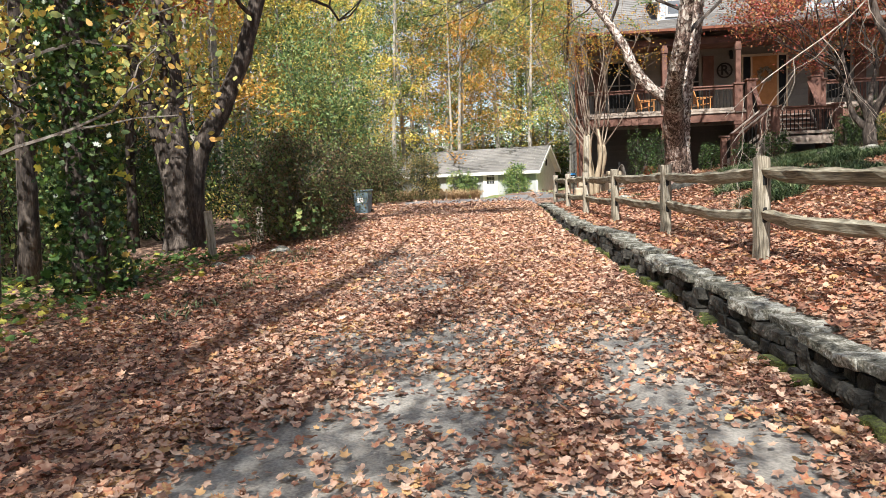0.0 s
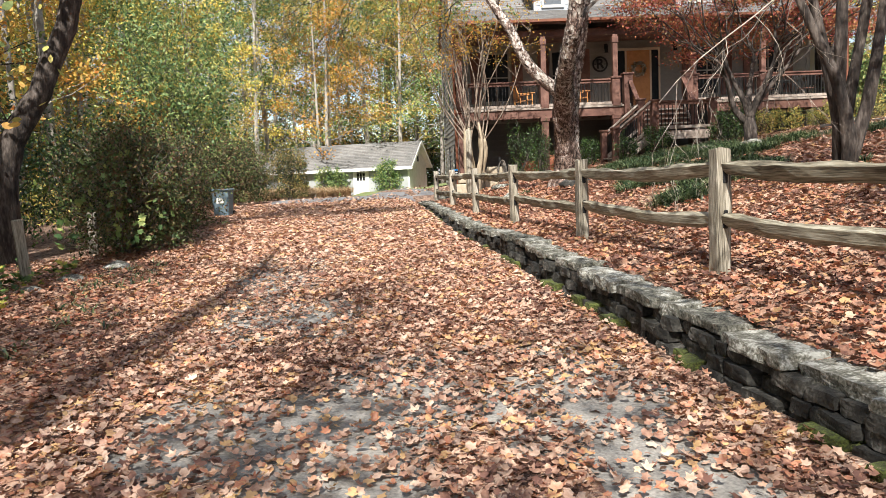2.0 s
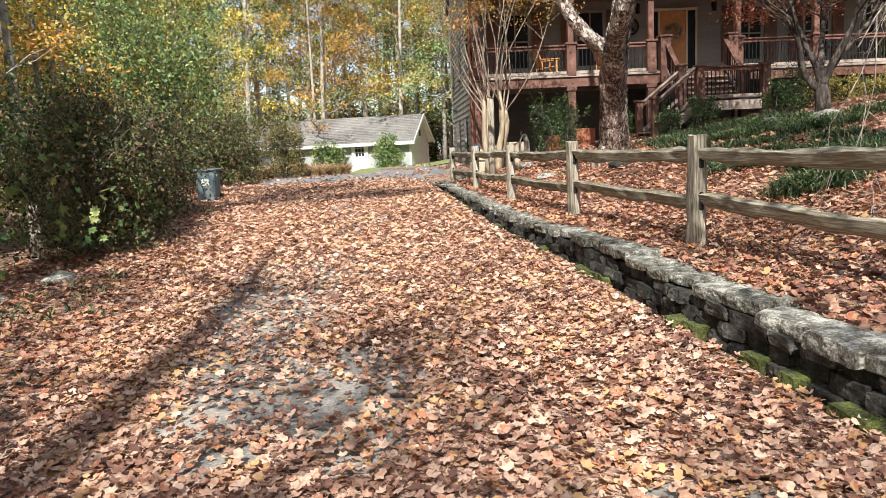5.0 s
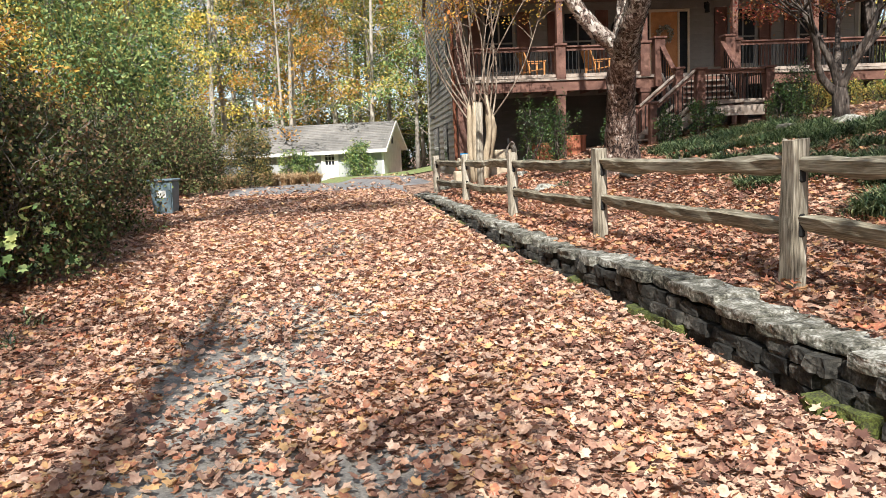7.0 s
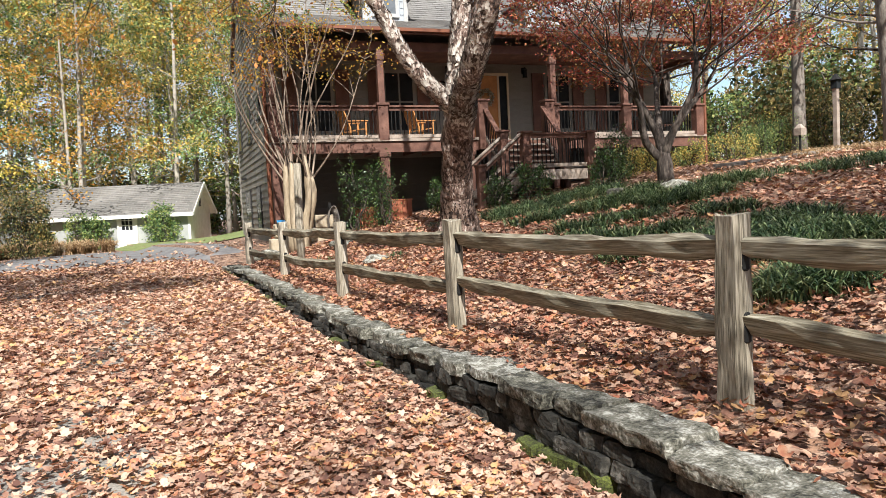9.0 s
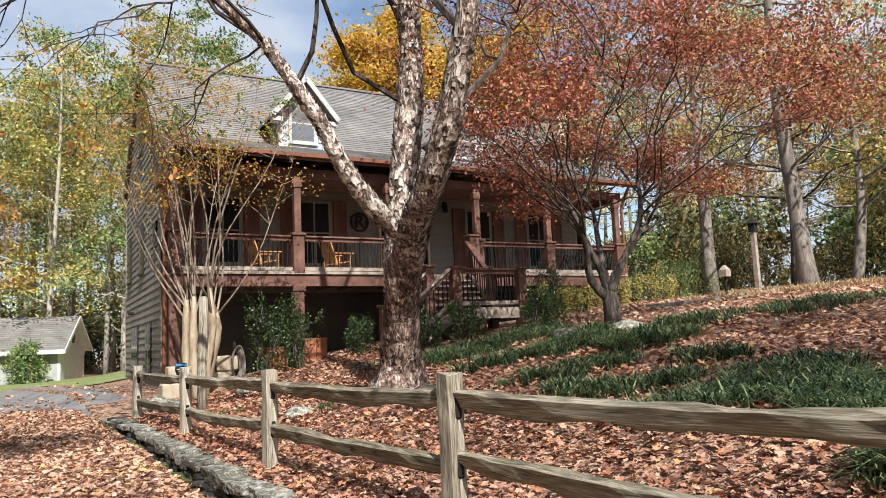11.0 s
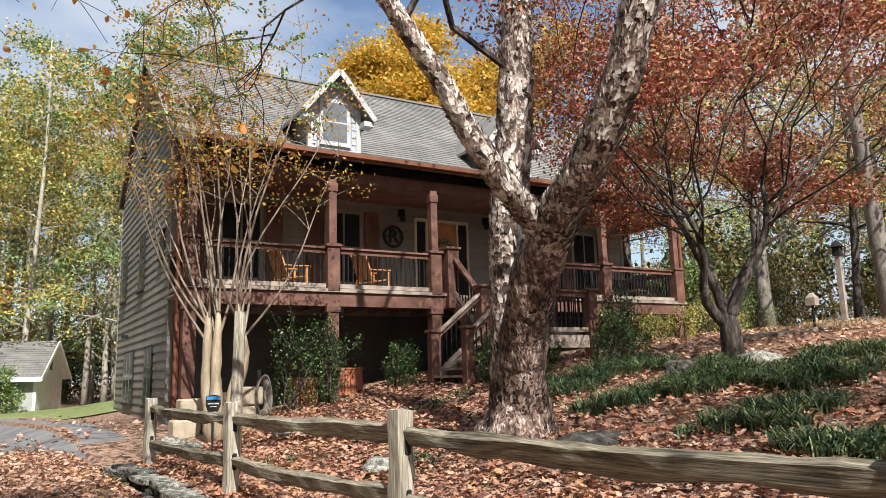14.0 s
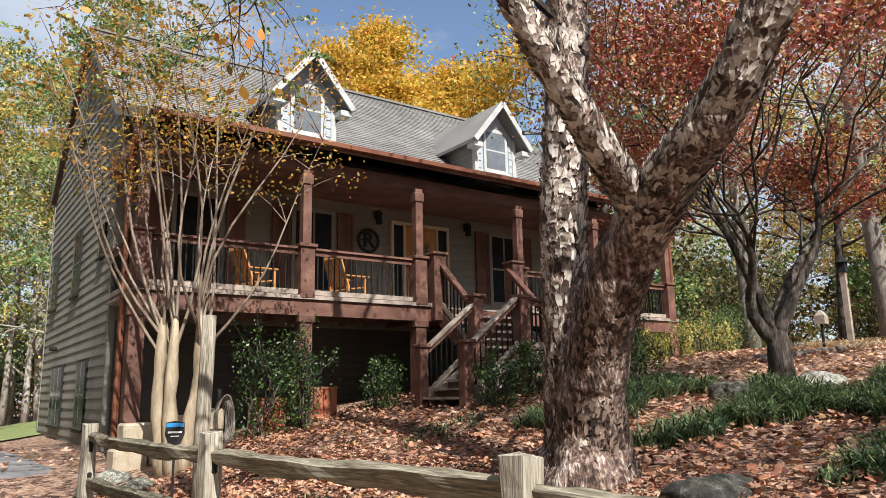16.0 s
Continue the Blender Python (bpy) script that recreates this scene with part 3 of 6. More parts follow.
def shingles(u0, u1, pts, seed, expo=0.145, tab=0.31):
    """Courses of single tabs laid up the slope between successive (v, z) points."""
    bm = bmesh.new()
    r = random.Random(seed)
    k = 0
    for (va, za), (vb, zb) in zip(pts, pts[1:]):
        L = math.hypot(vb - va, zb - za)
        dv, dz = (vb - va) / L, (zb - za) / L
        nv, nz = -dz, dv
        if nz < 0:
            nv, nz = -nv, -nz
        n = max(1, round(L / expo))
        e = L / n
        for c in range(n):
            s0, s1 = c * e, min(L, (c + 1) * e + 0.02)
            u = u0 - (k % 2) * tab / 2
            k += 1
            while u < u1:
                a, b = max(u0, u), min(u1, u + tab - 0.006)
                if b - a > 0.02:
                    h0, h1 = 0.017 + r.uniform(0, 0.007), 0.006
                    q = [(a, s0, h0), (b, s0, h0), (b, s1, h1), (a, s1, h1), (a, s0, 0.001), (b, s0, 0.001)]
                    vs = [bm.verts.new((uu, va + dv * s + nv * h, za + dz * s + nz * h)) for uu, s, h in q]
                    bm.faces.new(vs[:4])
                    bm.faces.new((vs[4], vs[5], vs[1], vs[0]))
                u += tab
    return bm


part("shingles", shingles(RU0, RU1, [(-0.4, EAVE), BREAK, (RIDGE_V, RIDGE)], 3), M_SHINGLE, roof, "weathered grey shingles")["kind"] = "stuff"
part("ridge_cap", bx(RU0, RU1, RIDGE_V - 0.13, RIDGE_V + 0.13, RIDGE - 0.03, RIDGE + 0.035), M_SHINGLE, roof)
part("gutter", roof_slab(RU0, RU1, [(-0.5, EAVE + 0.015), (-0.405, EAVE + 0.0)], 0.085), M_COPPER, house, "copper-coloured gutter")
part("rake_board", roof_slab(RU0 - 0.03, RU0, [(-0.4, EAVE + 0.02), (BREAK[0], BREAK[1] + 0.02), (RIDGE_V, RIDGE + 0.02), (BACK + 0.08, roof_z(BACK + 0.08))], 0.22), M_SIDING, house)
part("eave_return", bx(RU0, LEFT + 0.02, -0.4, FRONT, 6.25, 6.38), M_SIDING, house)


def window(parent, m, w, h, panes=(1, 2), frame_m=None, face=0.1, bar=0.025, pane_m=None, bar_m=None):
    """A framed window whose outer face looks to -y in its own axes."""
    fm = frame_m or M_WHITE
    wd = new("window")
    wd.parent = parent
    wd.matrix_basis = m
    f = bmesh.new()
    for a in ((-w / 2 - face, -w / 2, 0 - face, h + face), (w / 2, w / 2 + face, 0 - face, h + face), (-w / 2, w / 2, h, h + face), (-w / 2, w / 2, -face, 0)):
        box(f, a[0], a[1], -0.032, 0.03, a[2], a[3])
    frm = part("frame", f, fm, wd)
    part("sill", bx(-w / 2 - face - 0.02, w / 2 + face + 0.02, -0.06, -0.033, -face - 0.03, -face + 0.02), fm, wd)
    nx, nz = panes
    for i in range(nx):
        for j in range(nz):
            part("pane", bx(-w / 2 + i * w / nx + bar, -w / 2 + (i + 1) * w / nx - bar, -0.027, -0.02, j * h / nz + bar, (j + 1) * h / nz - bar), pane_m or M_GLASS, wd)
    for i in range(nx + 1):
        x = -w / 2 + i * w / nx
        part("sash_bar", bx(max(-w / 2, x - bar), min(w / 2, x + bar), -0.03, -0.019, 0, h), bar_m or fm, wd)
    for j in range(nz + 1):
        z = j * h / nz
        part("sash_bar", bx(-w / 2 + bar + 0.001, w / 2 - bar - 0.001, -0.031, -0.0185, max(0, z - bar), min(h, z + bar)), bar_m or fm, wd)
    return wd


def shutter(parent, m, w, h):
    """A louvred shutter."""
    s = new("shutter")
    s.parent = parent
    s.matrix_basis = m
    f = bmesh.new()
    for a in ((0, 0.05, 0, h), (w - 0.05, w, 0, h), (0.05, w - 0.05, 0, 0.06), (0.05, w - 0.05, h / 2 - 0.03, h / 2 + 0.03), (0.05, w - 0.05, h - 0.06, h)):
        box(f, a[0], a[1], -0.07, -0.025, a[2], a[3])
    part("stile", f, M_BROWN, s)
    f = bmesh.new()
    box(f, 0.05, w - 0.05, -0.05, -0.03, 0.06, h - 0.06)
    part("louvre", f, M_BROWN, s)
    return s


# front windows and shutters
for u, w in ((2.1, 0.9), (4.62, 0.9), (10.05, 0.85), (12.4, 0.85)):
    window(house, pose(u, FRONT - 0.03, 4.15, 0, 0, 0), w, 1.75, (2, 2), M_SIDING, 0.07)
    for du in (-w / 2 - 0.52, w / 2 + 0.12):
        shutter(house, pose(u + du, FRONT - 0.02, 4.1, 0, 0, 0), 0.4, 1.85)
# side windows, on the wall that faces the drive
for v, z, w, h, p in ((4.4, 1.35, 0.95, 1.35, (2, 2)), (7.6, 1.35, 1.6, 1.35, (3, 2)), (6.0, 4.25, 0.8, 1.45, (1, 2)), (9.2, 4.25, 0.8, 1.45, (1, 2)), (3.2, 4.7, 0.5, 0.6, (1, 1)), (6.4, 8.0, 0.8, 1.2, (1, 2))):
    window(house, pose(LEFT - 0.03, v, z, 0, 0, -90), w, h, p, M_BLACK, 0.035, 0.014, bar_m=M_SIDING)
part("wall_lamp", bx(LEFT - 0.2, LEFT - 0.03, 8.0, 8.12, 3.12, 3.22, bev=0.02), M_BLACK, house)

for u, v in ((0.36, 0.1), (14.2, 0.1)):
    part("downspout", tube(bmesh.new(), [(u, -0.3, 6.45), (u, -0.05, 6.1), (u, v, 5.8), (u, v, 3.0), (u, v, 0.8 if u < 5 else 2.4)], [0.05] * 5, 8), M_COPPER, house, "copper-brown downspout")

# front door with sidelights
door = new("door")
door.parent = house
door.matrix_basis = pose(7.42, FRONT - 0.03, DECK, 0, 0, 0)
f = bmesh.new()
for a in ((-0.83, -0.77, 0, 2.2), (0.77, 0.83, 0, 2.2), (-0.5, -0.44, 0, 2.2), (0.44, 0.5, 0, 2.2), (-0.83, 0.83, 2.2, 2.28)):
    box(f, a[0], a[1], -0.07, 0.02, a[2], a[3])
part("door_frame", f, mat("cream_trim", [(0.3, (0.50, 0.40, 0.28)), (0.7, (0.62, 0.52, 0.38))], 3, 40, 0.6, 0.1), door)
part("leaf", bx(-0.44, 0.44, -0.04, 0.0, 0.0, 2.19), M_ORANGE, door, "warm brown wooden door leaf")
for a in (-0.635, 0.635):
    part("sidelight", bx(a - 0.135, a + 0.135, -0.03, 0.0, 0.3, 2.19), M_GLASS, door)
    part("panel", bx(a - 0.135, a + 0.135, -0.035, 0.0, 0.0, 0.29), M_WHITE, door)
part("knob", bx(-0.38, -0.33, -0.1, -0.041, 0.95, 1.03, bev=0.015), M_BLACK, door)

# boxed chimney on the far gable
CHU, CHV = 14.55, 3.4
ch = part("chimney", bx(CHU, CHU + 0.75, CHV, CHV + 1.3, 2.2, 10.3), mat("cream_siding", [(0.3, (0.55, 0.5, 0.38)), (0.7, (0.7, 0.65, 0.52))], 3, 40, 0.7, 0.2), house, "cream boxed chimney")
part("cap", bx(CHU - 0.06, CHU + 0.81, CHV - 0.06, CHV + 1.36, 10.301, 10.4), M_COPPER, ch)
part("flue", tube(bmesh.new(), [(CHU + 0.37, CHV + 0.65, 10.4), (CHU + 0.37, CHV + 0.65, 10.75)], [0.14, 0.14], 10), M_COPPER, ch)

# dormers
def dormer(u):
    d = new("dormer")
    d.parent = house
    v0, half, base, ev, pk = 1.55, 0.62, roof_z(1.55), 8.38, 9.2
    bm = bmesh.new()
    prof = [(-half, base - 0.2), (half, base - 0.2), (half, ev), (0, pk - 0.12), (-half, ev)]
    a = [bm.verts.new((u + x, v0, z)) for x, z in prof]
    b = [bm.verts.new((u + x, 4.2, z)) for x, z in prof]
    bm.faces.new(a)
    bm.faces.new(b[::-1])
    for i in range(5):
        bm.faces.new((a[i], b[i], b[(i + 1) % 5], a[(i + 1) % 5]))
    w = part("wall", bm, M_DORMER, d, "pale blue-grey lap siding")
    for k in range(8):
        z = base + k * 0.19
        wd = half if z + 0.19 < ev else half * max(0, (pk - 0.12 - z - 0.19)) / (pk - 0.12 - ev)
        if wd > 0.12:
            for x0, x1 in (((-wd, -0.45), (0.45, wd)) if base + 0.1 < z < 8.35 and wd > 0.5 else ((-wd, wd),)):
                bm = bmesh.new()
                box(bm, u + x0, u + x1, v0 - 0.02, v0, z, z + 0.165)
                part("siding_board", bm, M_DORMER, w)
        if z + 0.19 < ev + 0.1:
            for sx in (-1, 1):
                bm = bmesh.new()
                box(bm, u + sx * half - 0.018, u + sx * half + 0.018, v0, 3.6, z, z + 0.165)
                part("siding_board", bm, M_SIDING, w)
    for sx in (-1, 1):
        part("corner_trim", bx(u + sx * half - 0.06, u + sx * half + 0.06, v0 - 0.045, v0 + 0.06, base - 0.1, ev - 0.02), M_DORMER_TRIM, d)
        # roof half with white fascia
        bm = bmesh.new()
        x1, z1 = sx * (half + 0.3), ev - 0.3
        pts = [(0, pk), (x1, z1), (x1, z1 - 0.09), (0, pk - 0.09)]
        aa = [bm.verts.new((u + x, v0 - 0.36, z)) for x, z in pts]
        bb = [bm.verts.new((u + x, 5.0, z)) for x, z in pts]
        bm.faces.new(aa if sx > 0 else aa[::-1])
        bm.faces.new(bb[::-1] if sx > 0 else bb)
        for i in range(4):
            q = (aa[i], bb[i], bb[(i + 1) % 4], aa[(i + 1) % 4])
            bm.faces.new(q if sx < 0 else q[::-1])
        part("dormer_roof", bm, M_SHINGLE, d)
        bm = bmesh.new()
        beam(bm, (u, v0 - 0.395, pk - 0.06), (u + x1, v0 - 0.395, z1 - 0.06), 0.04, 0.13)
        part("fascia", bm, M_DORMER_TRIM, d, "grey-white bargeboard")
        part("eave_return", bx(u + sx * (half + 0.02) - 0.0, u + sx * (half + 0.02) + sx * 0.26, v0 - 0.34, v0 - 0.02, z1 - 0.2, z1 - 0.08) if sx > 0 else bx(u - half - 0.28, u - half - 0.02, v0 - 0.34, v0 - 0.02, z1 - 0.2, z1 - 0.08), M_DORMER_TRIM, d)
    window(d, pose(u, v0 - 0.02, base + 0.18, 0, 0, 0), 0.66, 1.02, (1, 2), M_DORMER_TRIM, 0.06, 0.02, M_PANE_REFLECT)


dormer(4.13)
dormer(9.35)

# ---- porch ----
porch = thing("porch", "raised brown-stained timber porch with black balusters", "porch", HM)
COLS = [0.55, 3.42, 5.9, 8.62, 11.1, 13.8]
GAP = (6.25, 8.3)
plank = bx(0, 1, -0.066, 0.066, -0.016, 0.016)
pm = mesh_from(plank, "deck_board", M_OLDWOOD)
part("joist", bx(0.6, RIGHT, -0.02, 0.06, DECK - 0.3, DECK - 0.034), M_BROWN, porch)
for v in np.arange(0.02, FRONT - 0.08, 0.145):
    o = new("deck_board", pm)
    o.parent = porch
    o.matrix_basis = Matrix.Translation((0.5, v, DECK - 0.017)) @ Matrix.Diagonal((RIGHT - 0.5, 1, 1, 1))
for u in np.arange(1.0, 14, 0.61):
    part("joist", bx(u - 0.02, u + 0.02, 0.06, FRONT - 0.03, DECK - 0.25, DECK - 0.034), M_BROWN, porch)
for a, b in ((0.45, GAP[0]), (GAP[1], 14.05)):
    part("fascia", bx(a, b, -0.1, -0.022, DECK - 0.31, DECK - 0.03), M_BROWN, porch)
    part("fascia_cap", bx(a, b, -0.15, 0.0, DECK - 0.02, DECK + 0.05), M_OLDWOOD, porch)
gl = lambda u, v: ground_z(*(HM @ Vector((u, v, 0)))[:2])
for u in COLS:
    c = new("column")
    c.parent = porch
    c.matrix_basis = pose(u, -0.02, 0)
    part("pedestal", bx(-0.14, 0.14, -0.14, 0.14, DECK - 0.0, 4.58, bev=0.008), M_BROWN, c)
    part("pedestal_cap", bx(-0.18, 0.18, -0.18, 0.18, 4.581, 4.65, bev=0.012), M_BROWN, c)
    part("shaft", bx(-0.085, 0.085, -0.085, 0.085, 4.651, 6.06, bev=0.006), M_BROWN, c)
    part("capital", bx(-0.11, 0.11, -0.11, 0.11, 5.78, 5.98, bev=0.015), M_BROWN, c)
    part("lower_post", bx(-0.12, 0.12, -0.1, 0.14, gl(u, 0) - 0.3, DECK - 0.311, bev=0.006), M_BROWN, c)
    part("lower_capital", bx(-0.16, 0.16, -0.13, 0.17, DECK - 0.44, DECK - 0.312, bev=0.01), M_BROWN, c)
part("beam", bx(0.4, 14.1, 0.0, 0.14, 6.065, 6.3), M_BROWN, porch)
part("soffit", bx(0.4, 14.1, 0.141, FRONT - 0.03, 6.22, 6.26), M_BROWN, porch)
part("end_beam", bx(0.4, 0.6, 0.141, FRONT - 0.03, 6.0, 6.219), M_BROWN, porch)
part("end_beam", bx(13.9, 14.1, 0.141, FRONT - 0.03, 6.0, 6.219), M_BROWN, porch)
bal = bx(-0.011, 0.011, -0.011, 0.011, 0, 0.68)
bal_m = mesh_from(bal, "baluster", M_BLACK)


def railing(parent, a, b, name="railing", step=0.115):
    """A run of railing from a to b at floor height, level or sloping."""
    a, b = Vector(a), Vector(b)
    r = new(name)
    r.parent = parent
    d = b - a
    L = Vector((d.x, d.y, 0)).length
    bm = bmesh.new()
    beam(bm, a + Vector((0, 0, 0.92)), b + Vector((0, 0, 0.92)), 0.14, 0.04)
    part("top_rail", bm, M_BROWN, r)
    bm = bmesh.new()
    beam(bm, a + Vector((0, 0, 0.85)), b + Vector((0, 0, 0.85)), 0.045, 0.09)
    part("under_rail", bm, M_BROWN, r)
    bm = bmesh.new()
    beam(bm, a + Vector((0, 0, 0.12)), b + Vector((0, 0, 0.12)), 0.045, 0.09)
    part("bottom_rail", bm, M_OLDWOOD, r)
    n = max(1, int(L / step))
    for i in range(1, n):
        o = new("baluster", bal_m)
        o.parent = r
        o.matrix_basis = Matrix.Translation(a.lerp(b, i / n) + Vector((0, 0, 0.14)))
    return r


for a, b in zip(COLS, COLS[1:]):
    if (a, b) == (5.9, 8.62):
        continue
    railing(porch, (a + 0.14, -0.02, DECK), (b - 0.14, -0.02, DECK))
railing(porch, (0.55, 0.12, DECK), (0.55, FRONT - 0.06, DECK))
railing(porch, (13.8, 0.12, DECK), (13.8, FRONT - 0.06, DECK))

# ---- porch stairs: a flight to the front, a landing, and a flight to the side ----
stairs = thing("porch_stairs", "brown and grey wooden porch stairs with a railed landing", "stairs", HM)
LU0, LU1, LV0, LV1, LZ = 6.35, 8.2, -2.6, -1.3, 2.6


def newel(u, v, z0, z1, w=0.11):
    n = new("newel_post")
    n.parent = stairs
    part("shaft", bx(u - w, u + w, v - w, v + w, z0, z1 - 0.06, bev=0.006), M_BROWN, n)
    part("cap", bx(u - w - 0.04, u + w + 0.04, v - w - 0.04, v + w + 0.04, z1 - 0.059, z1, bev=0.01), M_BROWN, n)


def flight(a, b, width, n, axis):
    """Treads from a (top) to b (foot)."""
    a, b = Vector(a), Vector(b)
    for i in range(n):
        p = a.lerp(b, (i + 0.5) / n)
        p.z = a.z + (b.z - a.z) * (i + 1) / (n + 1)
        run = (b - a).length / n * 0.55
        if axis == "v":
            part("tread", bx(p.x - width / 2, p.x + width / 2, p.y - run, p.y + run, p.z - 0.04, p.z), M_OLDWOOD, stairs)
            part("riser", bx(p.x - width / 2, p.x + width / 2, p.y + run - 0.03, p.y + run - 0.005, p.z, p.z + 0.13), M_BROWN, stairs)
        else:
            part("tread", bx(p.x - run, p.x + run, p.y - width / 2, p.y + width / 2, p.z - 0.04, p.z), M_OLDWOOD, stairs)
            part("riser", bx(p.x + run - 0.03, p.x + run - 0.005, p.y - width / 2, p.y + width / 2, p.z, p.z + 0.13), M_BROWN, stairs)


flight((7.28, -0.1, DECK), (7.28, LV1, LZ), 1.7, 5, "v")
for u in (LU0, LU1):
    bm = bmesh.new()
    beam(bm, (u, -0.1, DECK - 0.2), (u, LV1, LZ - 0.12), 0.05, 0.26)
    part("stringer", bm, M_BROWN, stairs)
    railing(stairs, (u, -0.16, DECK - 0.02), (u, LV1 + 0.1, LZ + 0.05))
for i, v in enumerate(np.arange(LV0, LV1, 0.145)):
    part("landing_board", bx(LU0, LU1, v, v + 0.138, LZ - 0.035, LZ), M_OLDWOOD, stairs)
part("landing_frame", bx(LU0, LU1, LV0 - 0.04, LV0 - 0.001, LZ - 0.25, LZ + 0.01), M_OLDWOOD, stairs)
part("landing_frame", bx(LU1 + 0.001, LU1 + 0.04, LV0, LV1, LZ - 0.25, LZ + 0.01), M_OLDWOOD, stairs)
for u, v, z1 in ((LU0, LV0, 3.58), (LU1, LV0, 3.58), (LU1, LV1, 3.58), (LU0, LV1, 3.75)):
    newel(u, v, gl(u, v) - 0.3, z1)
for u in (LU0 - 0.05, LU1 + 0.2):
    newel(u, -0.1, DECK - 0.3, 4.75, 0.15)
railing(stairs, (LU0 + 0.1, LV0, LZ - 0.0), (LU1 - 0.1, LV0, LZ - 0.0))
railing(stairs, (LU1, LV0 + 0.1, LZ), (LU1, LV1 - 0.1, LZ))
FU, FZ = 5.1, gl(5.1, -1.9)
flight((LU0, -1.95, LZ), (FU, -1.95, FZ + 0.05), 1.15, 5, "u")
for v in (LV0, LV1):
    bm = bmesh.new()
    beam(bm, (LU0, v, LZ - 0.12), (FU, v, FZ + 0.02), 0.05, 0.24)
    part("stringer", bm, M_OLDWOOD, stairs)
    newel(FU, v, FZ - 0.3, FZ + 1.12, 0.09)
    r = railing(stairs, (LU0 - 0.1, v, LZ + 0.03), (FU + 0.08, v, FZ + 0.12))
    for c in r.children:
        if c.name.startswith("top_rail"):
            c.data.materials[0] = M_OLDWOOD

# ---- shed at the end of the drive ----
SM = pose(6.7, 51.5, 0.3, 0, 0, -24)
shed = thing("shed", "white garage shed with grey shingle roof and panelled door", "shed", SM)
SL, SD, SH, SR = 10.5, 4.6, 2.15, 3.75
# white shed walls greyed: the shade under the eave is put into this colour
M_SHED_SHADE = mat("shed_white_in_shade", [(0.3, (0.27, 0.29, 0.29)), (0.7, (0.40, 0.42, 0.41))], 2, 30, 0.8, 0.2)
for a in ((-SL, 0, 0, 0.12, 0, SH), (-SL, 0, SD - 0.12, SD, 0, SH), (-SL, -SL + 0.12, 0.121, SD - 0.121, 0, SH)):
    part("wall", bx(*a), M_SHED_SHADE, shed)
bm = bmesh.new()
prof = [(0.0, 0), (SD, 0), (SD, SH), (SD / 2, SR - 0.1), (0.0, SH)]
a = [bm.verts.new((0.001, y, z)) for y, z in prof]
b = [bm.verts.new((0.12, y, z)) for y, z in prof]
bm.faces.new(a[::-1])
bm.faces.new(b)
for i in range(5):
    bm.faces.new((a[i], a[(i + 1) % 5], b[(i + 1) % 5], b[i]))
end = part("wall", bm, M_WHITE, shed, "sunlit white gable end")
for k in range(14):
    bm = bmesh.new()
    box(bm, 0.121, 0.135, 0.02, SD - 0.02, 0.02 + k * 0.15, 0.15 + k * 0.15)
    part("siding_board", bm, M_WHITE, end)
slope = (SR - SH) / (SD / 2)
e0 = (-0.45, SH - 0.45 * slope + 0.12)
sr = part("roof", roof_slab(-SL - 0.4, 0.45, [e0, (SD / 2, SR), (SD + 0.45, e0[1])], 0.1), M_WHITE, shed)
part("shingles", shingles(-SL - 0.4, 0.45, [e0, (SD / 2, SR)], 8, 0.2, 0.4), M_SHINGLE, sr)["kind"] = "stuff"
part("fascia", bx(-SL - 0.4, 0.46, -0.49, -0.455, e0[1] - 0.2, e0[1] + 0.01), M_WHITE, shed)
for sgn in (0, 1):
    bm = bmesh.new()
    p0 = (0.47, e0[0] if not sgn else SD - e0[0], e0[1] - 0.09)
    beam(bm, p0, (0.47, SD / 2, SR - 0.09), 0.04, 0.2)
    part("rake_board", bm, M_WHITE, shed)
sd = new("door")
sd.parent = shed
sd.matrix_basis = pose(-3.35, -0.03, 0.02)
part("leaf", bx(-0.46, 0.46, -0.03, 0.02, 0, 2.02), M_WHITE, sd)
part("door_frame", box(box(bx(-0.56, -0.461, -0.06, 0.03, 0, 2.12), 0.461, 0.56, -0.06, 0.03, 0, 2.12), -0.46, 0.46, -0.06, 0.03, 2.021, 2.12), M_WHITE, sd)
for i in range(3):
    for j in range(3):
        part("pane", bx(-0.3 + i * 0.21, -0.13 + i * 0.21, -0.036, -0.031, 1.1 + j * 0.28, 1.34 + j * 0.28), M_GLASS, sd)
part("vent", bx(0.13, 0.15, SD / 2 - 0.2, SD / 2 + 0.2, 2.3, 2.8), M_GLASS, shed)

# ---- trees ----
def crown_places(tips, per, spread, g, flat=0.6):
    out = []
    for p in tips:
        n = g.poisson(per)
        if n:
            out.append(np.array(p) + g.normal(size=(n, 3)) * np.array([spread, spread, spread * flat]))
    return np.concatenate(out) if out else np.zeros((0, 3))


